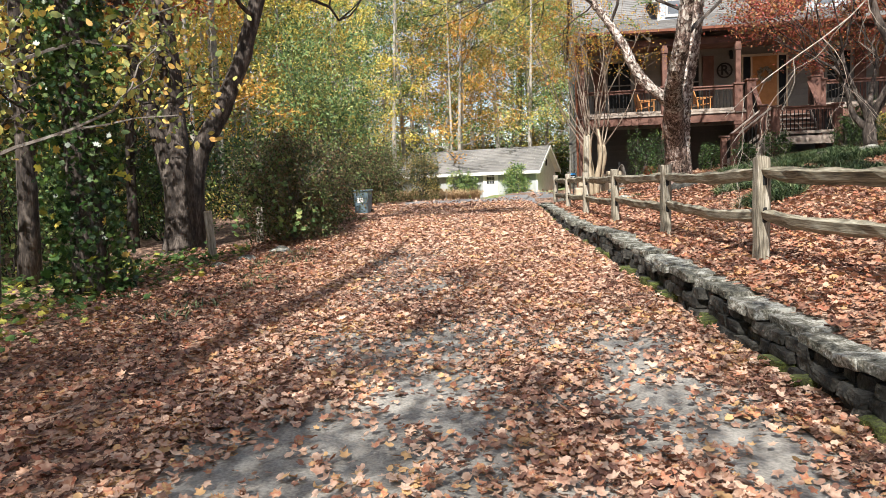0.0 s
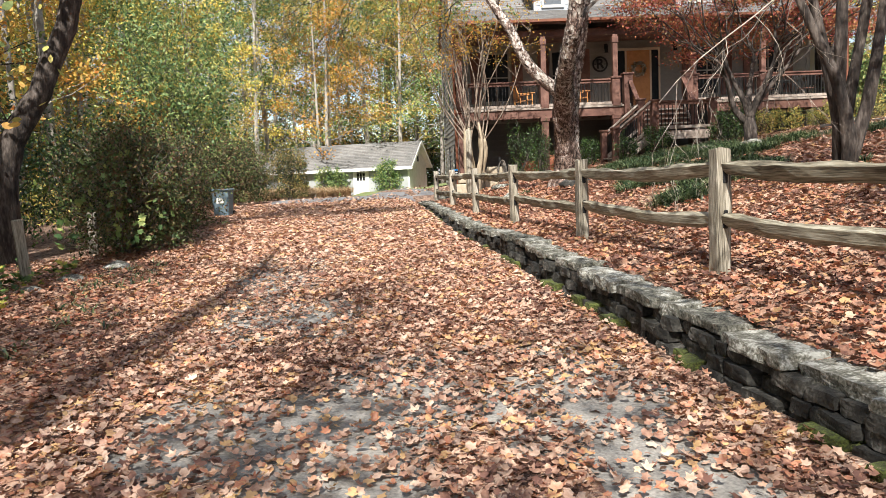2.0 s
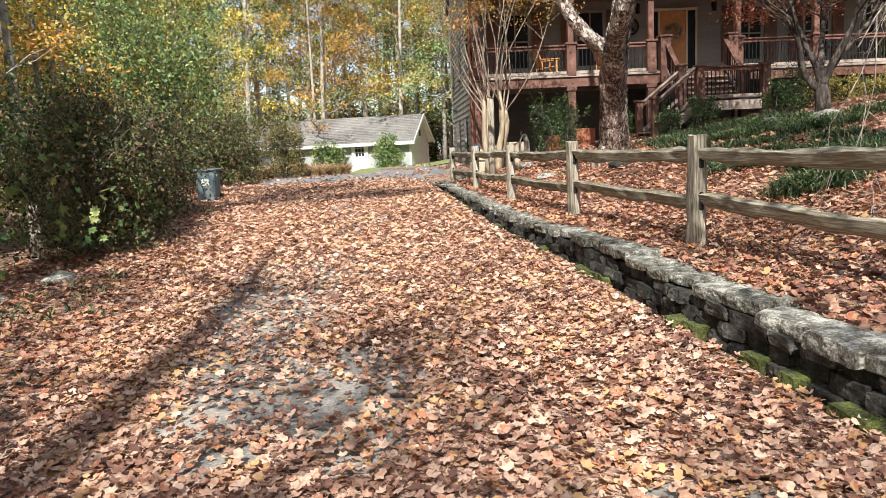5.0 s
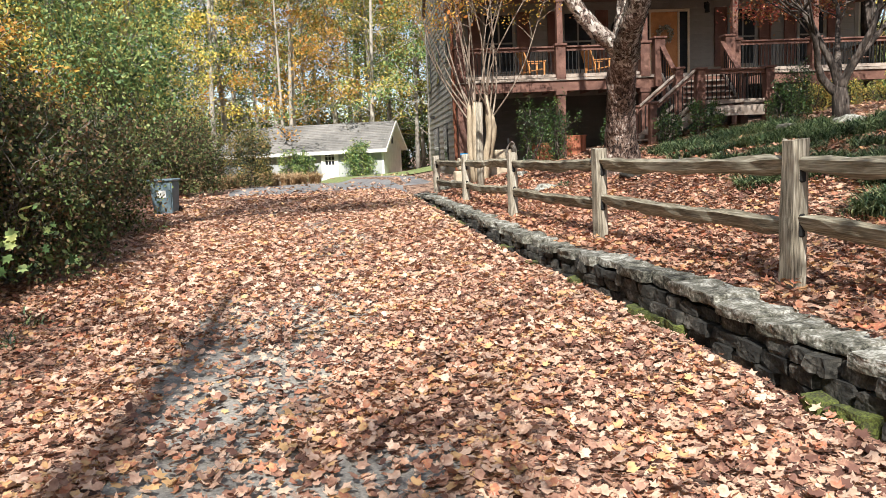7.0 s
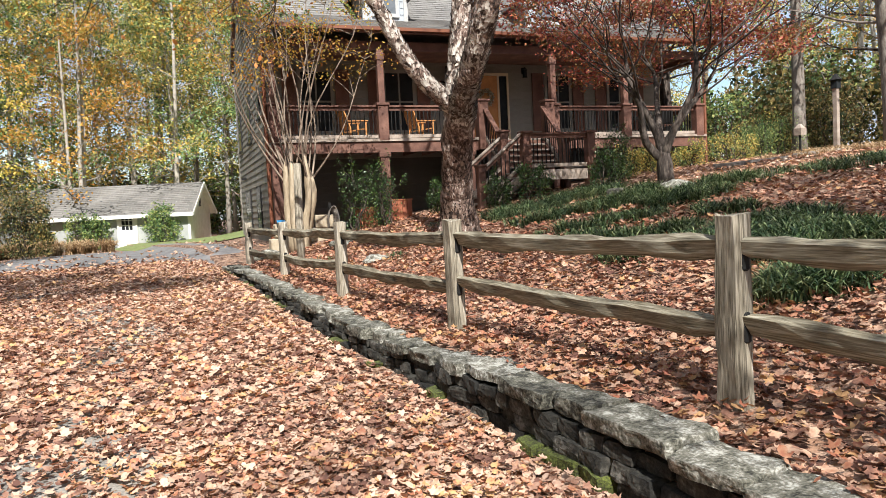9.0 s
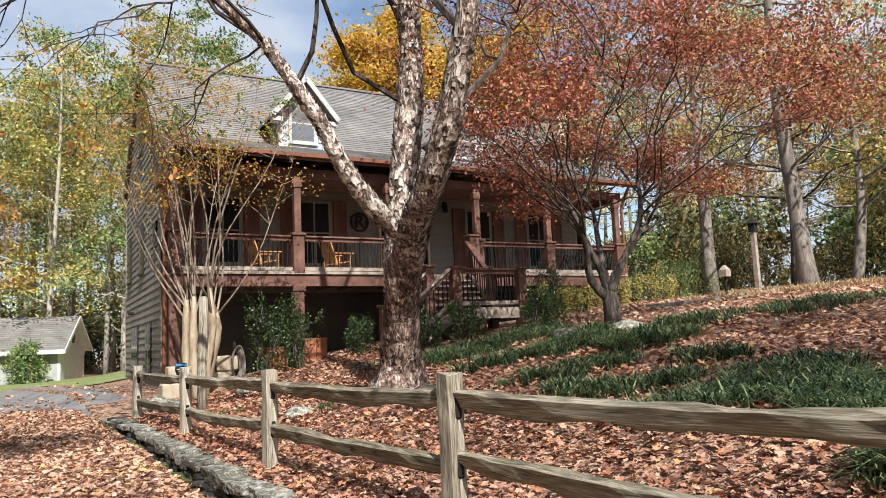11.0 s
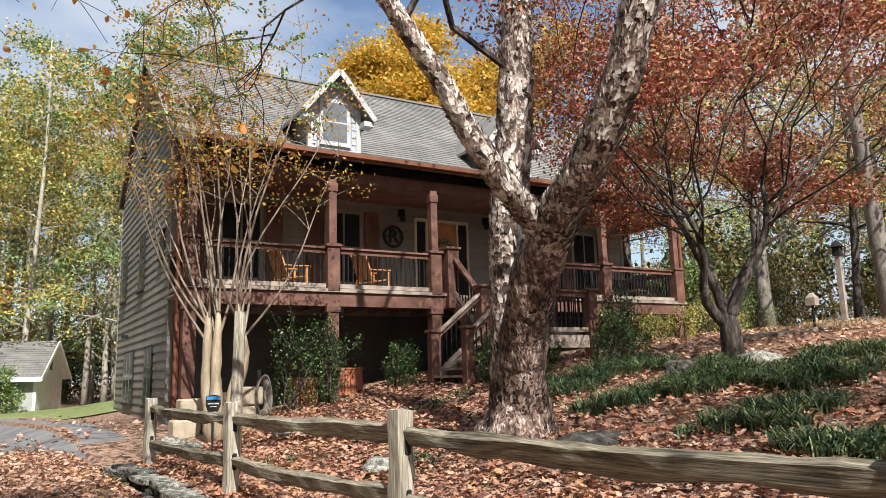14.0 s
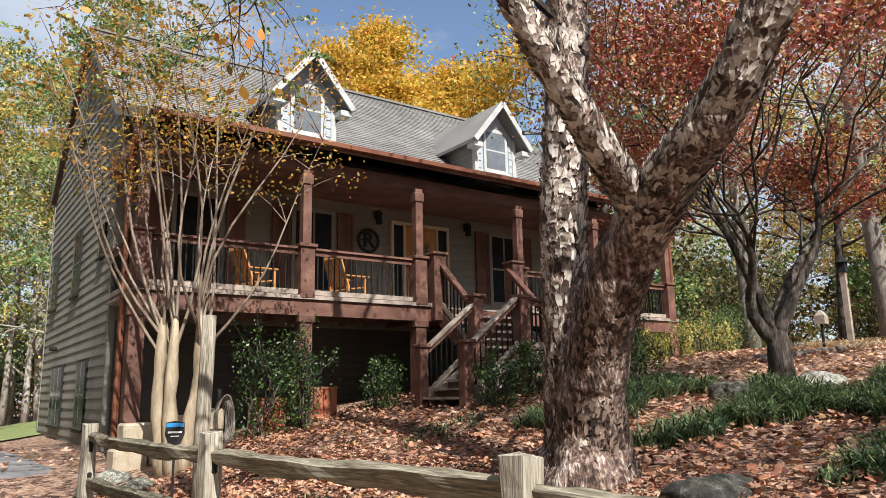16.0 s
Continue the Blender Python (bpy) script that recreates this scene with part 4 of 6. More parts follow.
def grow(bm, a, b, r0, seed, depth, tips, sides=6, fork=3, bend=0.12, up=0.25, drop=0.55):
    """A limb from a to b that forks into thinner ones; the ends go into tips."""
    r = random.Random(seed)
    a, b = Vector(a), Vector(b)
    L = (b - a).length
    n = 4 if depth else 3
    pts = curve_pts(a, b, L * bend, n, seed)
    tube(bm, pts, [r0 * (1 - (1 - drop) * i / n) for i in range(n + 1)], sides)
    if depth == 0:
        tips.append(pts[-1])
        tips.append(pts[-2])
        return
    d = (b - a).normalized()
    for k in range(fork):
        s = pts[-1] if k < 2 else pts[-2]
        side = Vector((r.uniform(-1, 1), r.uniform(-1, 1), r.uniform(-0.5, 0.7)))
        e = s + (d * 0.75 + side * 0.75 + Vector((0, 0, up))).normalized() * L * r.uniform(0.55, 0.8)
        grow(bm, s, e, r0 * drop * 0.95, seed * 7 + k + 1, depth - 1, tips, max(4, sides - 1), fork, bend, up, drop)


def forest_tree(name, label, H, r, low, spread, limbs, per, size, leaf, bark, seed, depth=1, group="woods"):
    """A woodland tree: tapered trunk, limbs that fork, crown of loose leaf clumps."""
    t = thing(name, label, "tree", group=group)
    rr = random.Random(seed)
    g = np.random.default_rng(seed)
    bm = bmesh.new()
    pts = curve_pts((0, 0, -0.4), (rr.uniform(-0.6, 0.6), rr.uniform(-0.6, 0.6), H * 0.94), 0.22, 8, seed)
    tube(bm, pts, [r * (1.25 if i == 0 else 1 - 0.8 * i / 8) for i in range(9)], 8, 0.06)
    part("trunk", bm, bark, t, smooth=True)
    tips = []
    bm = bmesh.new()
    for k in range(limbs):
        h = low + (0.96 - low) * (k + rr.random()) / limbs
        i = min(7, int(h * 8))
        s = pts[i].lerp(pts[i + 1], h * 8 - i)
        a = k * 2.4 + rr.uniform(-0.5, 0.5)
        L = spread * (1.15 - 0.75 * max(0, h - low) / (1 - low)) * rr.uniform(0.6, 1.1)
        e = s + Vector((math.cos(a) * L, math.sin(a) * L, L * rr.uniform(0.1, 0.55)))
        grow(bm, s, e, r * 0.28 * (1.2 - h), seed * 31 + k, depth, tips, 5, 2 if depth == 1 else 3)
        tips.append(s.lerp(e, 0.6))
    part("limb", bm, bark, t, smooth=True)["kind"] = "stuff"
    pl = crown_places(tips, per, spread * 0.125, g, 0.5)
    me = leaves("crown", pl, g.uniform(0.6, 1.3, len(pl)) * size, 0.45, leaf, KITE, seed)
    c = new("crown", me)
    c.parent = t
    return t


def place(proto, x, y, yaw=0.0, scale=1.0):
    m = pose(x, y, ground_z(x, y), 0, 0, yaw)
    c = copy_thing(proto, m)
    c.scale = (scale, scale, scale)
    return c


far = []
specs = [
    ("yellow_tree", "tall tree with thin grey trunk and yellow autumn leaves", 17, 0.2, 0.12, 4.0, 19, 74, 0.19, L_YELLOW),
    ("green_tree", "tall tree with dense green late-season leaves", 18, 0.22, 0.1, 4.2, 19, 74, 0.19, L_GREEN),
    ("turning_tree", "tall slender tree with green leaves turning gold", 19, 0.18, 0.15, 3.8, 21, 74, 0.19, L_MIXED),
    ("orange_tree", "broad tree with orange and gold autumn leaves", 14, 0.22, 0.12, 4.2, 19, 74, 0.19, L_ORANGE),
    ("pine_tree", "tall straight pine with bare pale trunk and high crown", 23, 0.2, 0.55, 3.0, 15, 74, 0.19, L_GREEN),
]
for i, (nm, lb, H, r, low, sp, lm, per, sz, lf) in enumerate(specs):
    for variant in range(2):
        far.append(forest_tree(nm, lb, H * (1 + 0.1 * variant), r, low, sp, lm, per, sz, lf, M_BARK_F, 100 + i * 7 + variant))
rf = random.Random(12)
spots = []
# behind the shed
for y0, n in ((58, 18), (65, 18), (75, 16)):
    for k in range(n):
        spots.append((-34 + 62 * (k + rf.random()) / n, y0 + rf.uniform(-2.5, 2.5), 1.0 if y0 < 66 else 1.15))
# wood on the far side of the drive
for k in range(34):
    spots.append((rf.uniform(-30, -9.5), rf.uniform(14, 56), rf.uniform(0.75, 1.05)))
for k in range(12):
    spots.append((rf.uniform(-26, -10), rf.uniform(2, 16), rf.uniform(0.7, 1.0)))
for k in range(9):
    spots.append((rf.uniform(-11, -5.5), rf.uniform(33, 50), rf.uniform(0.6, 0.85)))
# behind and past the house
for k in range(16):
    spots.append((rf.uniform(9, 44), rf.uniform(43, 58), rf.uniform(0.85, 1.05)))
for k in range(34):
    spots.append((rf.uniform(27, 58), rf.uniform(4, 44), rf.uniform(0.75, 1.0)))
for k, (x, y, s) in enumerate(spots):
    w = [0, 2, 4, 1, 3, 5, 6, 9, 2, 4, 8, 4, 5, 1, 5, 3]
    place(far[w[(k * 7 + rf.randrange(3)) % 16]], x, y, rf.uniform(0, 360), s * rf.uniform(0.9, 1.1))
for t, (x, y) in zip(far, ((-13, 57), (-3, 59), (5, 61), (12, 58), (-8, 62), (16, 60), (-18, 30), (21, 49), (0.5, 60), (9, 62))):
    t.matrix_basis = pose(x, y, ground_z(x, y))
pole = forest_tree("pole_tree", "tall straight pale trunk with a thin high crown", 20, 0.17, 0.62, 2.4, 12, 26, 0.2, L_MIXED, M_BARK_F, 171)
pole.matrix_basis = pose(1.5, 56.5, ground_z(1.5, 56.5))
for k in range(34):
    x, y = (-26 + 1.9 * k + rf.uniform(-0.8, 0.8), 55.5 + rf.uniform(0, 9)) if k < 24 else (rf.uniform(-17, -8), rf.uniform(24, 48))
    place(pole, x, y, rf.uniform(0, 360), rf.uniform(0.75, 1.15))
# unseen thin trees added behind the walker, whose branches throw shadows along the drive
bare = forest_tree("thin_tree", "unseen tall half-bare tree added for shadows on the drive", 15, 0.13, 0.3, 3.4, 15, 9, 0.16, L_ORANGE, M_BARK_G, 55, 2)
bare.matrix_basis = pose(-3.2, -6.0, ground_z(-3.2, -6.0))
for x, y, k, s in ((1.0, -10.5, 80, 1.0), (4.2, -4.5, 200, 0.85), (-8.5, -6.0, 140, 0.95), (10.5, 1.0, 250, 0.85), (-0.8, -4.0, 310, 0.6), (-5.2, 2.0, 120, 0.8)):
    place(bare, x, y, k, s)
# unseen leafy trees, added only to shade the bank and the left verge
shady = forest_tree("canopy_tree", "unseen leafy tree added to shade the bank and verge", 12, 0.15, 0.42, 3.2, 14, 38, 0.15, L_ORANGE, M_BARK_G, 57, 2)
shady.matrix_basis = pose(6.9, 3.2, ground_z(6.9, 3.2), 0, 0, 20) @ Matrix.Scale(0.72, 4)
for x, y, k, s in ((9.6, 5.2, 100, 0.9), (-5.8, -1.2, 300, 0.8), (-5.2, -4.6, 20, 0.85), (5.4, 0.4, 150, 0.8)):
    place(shady, x, y, k, s)
lean = thing("leaning_tree", "tall slim leaning tree behind the drive", "tree", pose(-3.7, -2.5, ground_z(-3.7, -2.5)))
lp_ = [(0, 0, -0.3), (-0.1, 0, 3), (-0.35, 0.05, 6), (-0.7, 0, 9), (-0.97, -0.05, 12.4), (-1.28, 0, 15.3), (-1.85, 0.1, 17.9)]
part("trunk", tube(bmesh.new(), lp_, [0.23, 0.2, 0.185, 0.17, 0.15, 0.11, 0.04], 10, 0.1), M_BARK_G, lean, smooth=True)
bm, tips = bmesh.new(), []
for k, (i, e) in enumerate(((4, (0.9, 0.5, 14.2)), (4, (-2.6, -0.4, 14.4)), (5, (1.0, -0.6, 16.4)), (5, (-2.8, 0.6, 17.2)), (3, (0.8, 0.4, 11.0)), (3, (-2.4, -0.3, 11.2)), (2, (0.9, 0.2, 8.2)), (6, (-0.6, 0.8, 19.2)))):
    grow(bm, lp_[i], e, 0.055, 40 + k, 2, tips, 5)
part("limb", bm, M_BARK_G, lean)["kind"] = "stuff"
g = np.random.default_rng(99)
pl = crown_places(tips, 5, 0.3, g)
c = new("crown", leaves("crown", pl, g.uniform(0.1, 0.16, len(pl)), 0.2, L_ORANGE, OVAL, 99))
c.parent = lean
for k in range(13):
    place(far[k % 10], -50 + 8 * k, -48 + (k % 3) * 4, 50 * k, 1.0)
for k in range(6):
    place(far[(k * 3) % 10], 36 + (k % 2) * 8, -34 + k * 6, 70 * k, 0.9)
    place(far[(k * 3 + 1) % 10], -34 - (k % 2) * 8, -34 + k * 4, 70 * k, 0.9)


def hero(name, label, x, y):
    return thing(name, label, "tree", pose(x, y, ground_z(x, y)))


def flakes(paths, n, seed, size=0.1, stand=1.0):
    """Curled scraps of bark, ragged and narrow, that stand off the stems."""
    g = random.Random(seed)
    bm = bmesh.new()
    for _ in range(n):
        pts, rad = g.choice(paths)
        i = g.randrange(len(pts) - 1)
        t = g.random()
        p = Vector(pts[i]).lerp(Vector(pts[i + 1]), t)
        r = rad[i] + (rad[i + 1] - rad[i]) * t
        d = (Vector(pts[i + 1]) - Vector(pts[i])).normalized()
        q = d.to_track_quat("Z", "Y")
        a = g.uniform(0, 6.283)
        w, h, lift = g.uniform(0.15, 0.75) * size, g.uniform(0.25, 1.5) * size, g.uniform(0.01, 0.045) * stand
        tilt = g.uniform(-0.35, 0.35)
        row = []
        for s, k, ww in ((-0.5, 0.0, g.uniform(0.4, 1)), (0.0, 0.3, 1.0), (0.32, 0.75, g.uniform(0.5, 1)), (0.5, 1.15, g.uniform(0.05, 0.4))):
            da = w * ww / r / 2
            c = a + tilt * s * h / r
            row.append([bm.verts.new(p + d * h * s + q @ Vector((math.cos(c + e), math.sin(c + e), 0)) * (r * 1.02 + lift * k)) for e in (-da, da)])
        for r0, r1 in zip(row, row[1:]):
            bm.faces.new((r0[0], r0[1], r1[1], r1[0]))
    return bm


# river birch by the fence
birch = hero("birch_tree", "large forked tree with shaggy peeling grey-brown bark", 6.0, 18.6)
stemA = [(0.14, 0.16, -0.2), (0.16, 0.2, 0.35), (0.19, 0.24, 1.0), (0.22, 0.27, 1.8), (0.28, 0.29, 2.5), (0.46, 0.34, 3.4), (0.62, 0.38, 4.4), (0.68, 0.38, 5.4), (0.7, 0.45, 8.0), (0.6, 0.6, 10.5)]
radA = [0.42, 0.27, 0.215, 0.205, 0.21, 0.215, 0.21, 0.19, 0.14, 0.06]
stemB = [(0.0, -0.04, -0.2), (-0.02, -0.08, 0.35), (-0.07, -0.18, 0.8), (-0.16, -0.36, 1.2), (-0.27, -0.64, 1.65), (-0.36, -0.93, 2.0), (-0.46, -1.22, 2.25), (-0.53, -1.52, 2.46), (-0.56, -1.82, 2.76), (-0.54, -2.1, 3.25), (-0.5, -2.45, 4.3), (-0.4, -2.9, 6.2), (-0.2, -3.2, 8.4)]
radB = [0.5, 0.31, 0.245, 0.235, 0.235, 0.22, 0.19, 0.17, 0.165, 0.155, 0.135, 0.1, 0.05]
stemC = [(-0.34, -0.9, 1.96), (-0.6, -0.96, 2.2), (-0.9, -0.97, 2.42), (-1.12, -0.93, 2.68), (-1.32, -0.83, 3.05), (-1.46, -0.68, 3.5), (-1.75, -0.5, 4.05), (-2.1, -0.35, 4.6), (-2.8, -0.2, 5.2), (-3.8, -0.2, 5.7)]
radC = [0.15, 0.13, 0.12, 0.11, 0.1, 0.095, 0.085, 0.07, 0.045, 0.02]


def finer(pts, rad, k):
    p, q = [], []
    for i in range(len(pts) - 1):
        for j in range(k):
            p.append(Vector(pts[i]).lerp(Vector(pts[i + 1]), j / k))
            q.append(rad[i] + (rad[i + 1] - rad[i]) * j / k)
    return p + [Vector(pts[-1])], q + [rad[-1]]


for nm, pts, rad, fl in (("trunk", stemA, radA, 0.25), ("trunk", stemB, radB, 0.25), ("bough", stemC, radC, 0)):
    p, q = finer(pts, rad, 12)
    part(nm, tube(bmesh.new(), p, q, 30, 0.2, [fl * (1 - i / 16) for i in range(16)] if fl else None), M_BARK_B, birch, smooth=True)
part("bark_plate", flakes([(stemA[:3], radA[:3]), (stemB[:4], radB[:4]), (stemB[1:5], radB[1:5])], 3600, 4, 0.075, 0.3), M_PLATE, birch, "narrow brown bark plates on the old base")["kind"] = "stuff"
part("bark_flake", flakes([(stemA[1:7], radA[1:7]), (stemA[3:], radA[3:]), (stemB[5:], radB[5:]), (stemB[5:], radB[5:]), (stemC[:8], radC[:8])], 6200, 5, 0.1, 0.6), M_FLAKE, birch, "curling pale strips of peeling bark")["kind"] = "stuff"
tips = []
bm = bmesh.new()
for k, (s, e, r) in enumerate(((stemA[7], (-1.8, 0.2, 7.4), 0.06), (stemA[8], (2.2, 1.6, 10.0), 0.06), (stemB[10], (-2.2, -2.6, 6.0), 0.05), (stemB[11], (1.6, -3.2, 8.0), 0.06), (stemB[9], (1.0, -1.6, 5.0), 0.05), (stemC[6], (-1.5, -0.9, 5.8), 0.04), (stemC[7], (-3.4, -0.4, 6.0), 0.035), (stemC[8], (-4.6, 0.2, 4.9), 0.028), (stemA[6], (-2.6, -0.8, 6.3), 0.045), (stemA[8], (-3.2, 0.8, 8.2), 0.04), (stemC[7], (-3.6, -1.2, 5.1), 0.028), (stemC[8], (-3.6, -1.0, 4.5), 0.02), (stemC[9], (-4.8, -0.8, 4.7), 0.018), (stemC[7], (-2.6, 0.5, 4.1), 0.018), (stemC[9], (-5.2, 0.4, 5.0), 0.018))):
    grow(bm, s, e, r, 900 + k, 3, tips, 5, 3, 0.1, 0.05 if k < 11 else -0.3, 0.6)
part("twig", bm, M_BARK_D, birch, "thin bare overhanging twigs")["kind"] = "stuff"
g = np.random.default_rng(8)
pl = crown_places(tips, 1.0, 0.2, g)
c = new("crown", leaves("crown", pl, g.uniform(0.05, 0.1, len(pl)), 0.1, L_ORANGE, OVAL, 8))
c.parent = birch

# crape myrtle in front of the porch
myrtle = hero("crape_myrtle", "multi-stemmed crape myrtle with smooth tan bark and thin leaves", 5.17, 24.75)
rm = random.Random(21)
tips = []
for k in range(5):
    a = k * 1.257 + 0.3
    top = rm.uniform(1.85, 2.25)
    b0, b1 = Vector((math.cos(a) * 0.11, math.sin(a) * 0.11, -0.1)), Vector((math.cos(a) * rm.uniform(0.18, 0.42), math.sin(a) * rm.uniform(0.18, 0.36), top))
    p = curve_pts(b0, b1, 0.1, 8, 70 + k)
    bm = tube(bmesh.new(), p, [0.125, 0.105, 0.092, 0.086, 0.082, 0.078, 0.074, 0.06, 0.03], 12, 0.4)
    part("stem", bm, M_BARK_T, myrtle, smooth=True)
    bm = bmesh.new()
    for j in range(4):
        aa = a + rm.uniform(-1.0, 1.0)
        L = rm.uniform(0.4, 2.1)
        s0 = p[rm.choice((6, 7, 8, 8))]
        e = s0 + Vector((math.cos(aa) * L - 0.15, math.sin(aa) * L * 0.8, rm.uniform(3.0, 5.6)))
        pp = curve_pts(s0, e, 0.34, 8, 700 + k * 9 + j)
        tube(bm, pp, [0.024 - 0.0025 * i for i in range(9)], 6, 0.1)
        for i in (5, 6, 7, 8, 8):
            for _ in range(2):
                q = pp[i] + Vector((rm.uniform(-0.7, 0.5), rm.uniform(-0.5, 0.5), rm.uniform(0.0, 0.6)))
                tube(bm, [pp[i], pp[i].lerp(q, 0.5) + Vector((0, 0, 0.04)), q], [0.008, 0.006, 0.003], 4)
                tips.append(q)
    part("shoot", bm, M_BARK_S, myrtle)["kind"] = "stuff"
g = np.random.default_rng(9)
pl = crown_places(tips, 30, 0.16, g, 0.8)
c = new("crown", leaves("crown", pl, g.uniform(0.045, 0.08, len(pl)), 0.25, leafmat("myrtle_leaf", [(0.28, 0.25, 0.05), (0.50, 0.36, 0.06), (0.64, 0.40, 0.07), (0.60, 0.28, 0.06), (0.40, 0.15, 0.06)], 0.5), OVAL, 9))
c.parent = myrtle
# leafy sprigs with paired leaflets at the top
sprig = []
high = sorted(tips, key=lambda q: -q.z)[:140]
for k in range(70):
    b = Vector(rm.choice(high))
    d = Vector((rm.uniform(-1, 0.6), rm.uniform(-0.6, 0.6), rm.uniform(0.1, 0.9))).normalized()
    sd = d.cross(Vector((0, 0, 1))).normalized()
    for j in range(13):
        for s in (-1, 1):
            sprig.append(b + d * (0.048 * j) - Vector((0, 0, 0.0016 * j * j)) + sd * s * 0.036)
c = new("sprig", leaves("sprig", sprig, np.full(len(sprig), 0.078), 0.5, L_GREEN, OVAL, 10))
c.parent = myrtle
c["kind"] = "stuff"

# red laceleaf maple on the bank
maple = hero("red_maple", "spreading Japanese maple with layered red and orange leaves", 11.15, 19.07)
tips = []
bm = bmesh.new()
tube(bm, [(0.06, 0, -0.2), (0.05, 0, 0.02), (0.03, 0, 0.25), (0.0, 0, 0.5), (0.0, 0, 0.72), (0.0, 0, 0.86)], [0.27, 0.2, 0.165, 0.16, 0.12, 0.04], 14, 0.16)
part("trunk", bm, M_BARK_D, maple, smooth=True)
bm = bmesh.new()
limbs = [(-1.0, -0.1, 2.2), (-0.4, 0.6, 2.7), (0.3, -0.6, 2.8), (1.3, -0.2, 2.4), (0.7, 0.9, 2.5)]
for k, e in enumerate(limbs):
    s = Vector((0.05 * math.cos(k), 0.05 * math.sin(k), 0.5))
    p = curve_pts(s, e, 0.18, 7, 40 + k)
    tube(bm, p, [0.098 - 0.009 * i for i in range(8)], 9, 0.16)
    for j in range(7):
        a = math.atan2(e[1], e[0]) + (j - 3) * 0.5
        L = 0.9 + (j % 3) * 0.5
        grow(bm, p[-1 - j % 3], p[-1] + Vector((math.cos(a) * L, math.sin(a) * L, 0.35 + 0.6 * ((j * 3 + k) % 4))), 0.022, 500 + k * 11 + j, 2, tips, 5, 3, 0.14, 0.06, 0.6)
side_way = Vector((-0.377, 0.926, 0))


def hold_in(v):
    """The crown is shorter on the side towards the porch and the big birch."""
    l = v.dot(side_way)
    return v - side_way * (l - 1.3) * 0.5 if l > 1.3 else v


for v in bm.verts:
    v.co = hold_in(v.co)
tips = [hold_in(Vector(q)) for q in tips]
part("limb", bm, M_BARK_D, maple, smooth=True)["kind"] = "stuff"
g = np.random.default_rng(14)
pl = crown_places(tips, 100, 0.34, g, 0.26)
c = new("crown", leaves("crown", pl, g.uniform(0.05, 0.09, len(pl)), 0.45, L_RED, HEX, 14))
c.parent = maple

# dark three-stemmed tree beyond the left verge
dark = hero("dark_maple", "dark three-stemmed maple with red-orange leaves above", -5.5, 15.4)
tips = []
for k, (pts, rad) in enumerate((([(0, 0, -0.3), (0.0, 0, 0.3), (-0.05, 0, 1.3), (-0.3, 0, 2.4), (-0.75, 0.1, 3.6), (-1.1, 0.2, 4.8), (-1.4, 0.3, 7.5)], [0.5, 0.34, 0.24, 0.2, 0.18, 0.16, 0.08]), ([(0.1, 0.05, -0.3), (0.1, 0.05, 0.3), (0.05, 0, 1.6), (0.0, 0.1, 3.0), (-0.1, 0.1, 4.5), (-0.3, 0.1, 6.5), (-0.2, 0, 9.0)], [0.5, 0.34, 0.25, 0.22, 0.2, 0.17, 0.08]), ([(0.15, -0.05, -0.3), (0.2, 0, 0.3), (0.3, 0, 1.5), (0.5, 0, 2.1), (1.0, 0.05, 2.9), (1.5, 0.1, 4.0), (1.85, 0.1, 5.1), (2.6, 0.1, 7.0)], [0.4, 0.3, 0.24, 0.2, 0.18, 0.17, 0.15, 0.08]))):
    p, q = finer(pts, rad, 3)
    part("trunk", tube(bmesh.new(), p, q, 14, 0.14), M_BARK_D, dark, smooth=True)
    bm = bmesh.new()
    for j in range(7):
        a = j * 0.9 + k
        s = Vector(pts[-1]).lerp(Vector(pts[-3]), (j % 4) / 4)
        L = random.Random(j * 3 + k).uniform(1.4, 2.8)
        grow(bm, s, s + Vector((math.cos(a) * L, math.sin(a) * L, random.Random(j + k).uniform(-0.7, 1.0))), 0.05, 300 + k * 20 + j, 2, tips, 5)
    part("limb", bm, M_BARK_D, dark)["kind"] = "stuff"
g = np.random.default_rng(15)
pl = crown_places(tips, 42, 0.38, g, 0.45)
c = new("crown", leaves("crown", pl, g.uniform(0.08, 0.15, len(pl)), 0.35, leafmat("rust_leaf", [(0.16, 0.13, 0.03), (0.40, 0.25, 0.05), (0.46, 0.16, 0.05), (0.36, 0.08, 0.05), (0.2, 0.05, 0.035)], 0.4), MAPLE, 15))
c.parent = dark

# ivy-clad trunk and slim trunks at the wood's edge
ivy = hero("ivy_tree", "tree trunk thickly clad in dark green ivy", -4.6, 9.5)
p = curve_pts((0, 0, -0.2), (-0.05, 0.1, 9), 0.12, 12, 3)
part("trunk", tube(bmesh.new(), p, [0.24 - 0.008 * i for i in range(13)], 10, 0.1), M_BARK_D, ivy, smooth=True)
g = np.random.default_rng(16)
n = 12000
h = g.uniform(0, 8.8, n)
a = g.uniform(0, 2 * math.pi, n)
r = 0.27 + np.abs(g.normal(0, 0.12, n)) + 0.09 * np.sin(3 * h + 2 * a)
pl = np.stack([np.interp(h, np.linspace(-0.2, 9, 13), [q.x for q in p]) + r * np.cos(a), np.interp(h, np.linspace(-0.2, 9, 13), [q.y for q in p]) + r * np.sin(a), h], 1)
c = new("ivy", leaves("ivy", pl, g.uniform(0.05, 0.1, n), 0.15, L_IVY, MAPLE, 16))
c.parent = ivy
c["kind"] = "stuff"
n = 130
h = g.uniform(0.2, 5, n)
a = g.uniform(0, 2 * math.pi, n)
pl = np.stack([0.52 * np.cos(a), 0.52 * np.sin(a), h], 1)
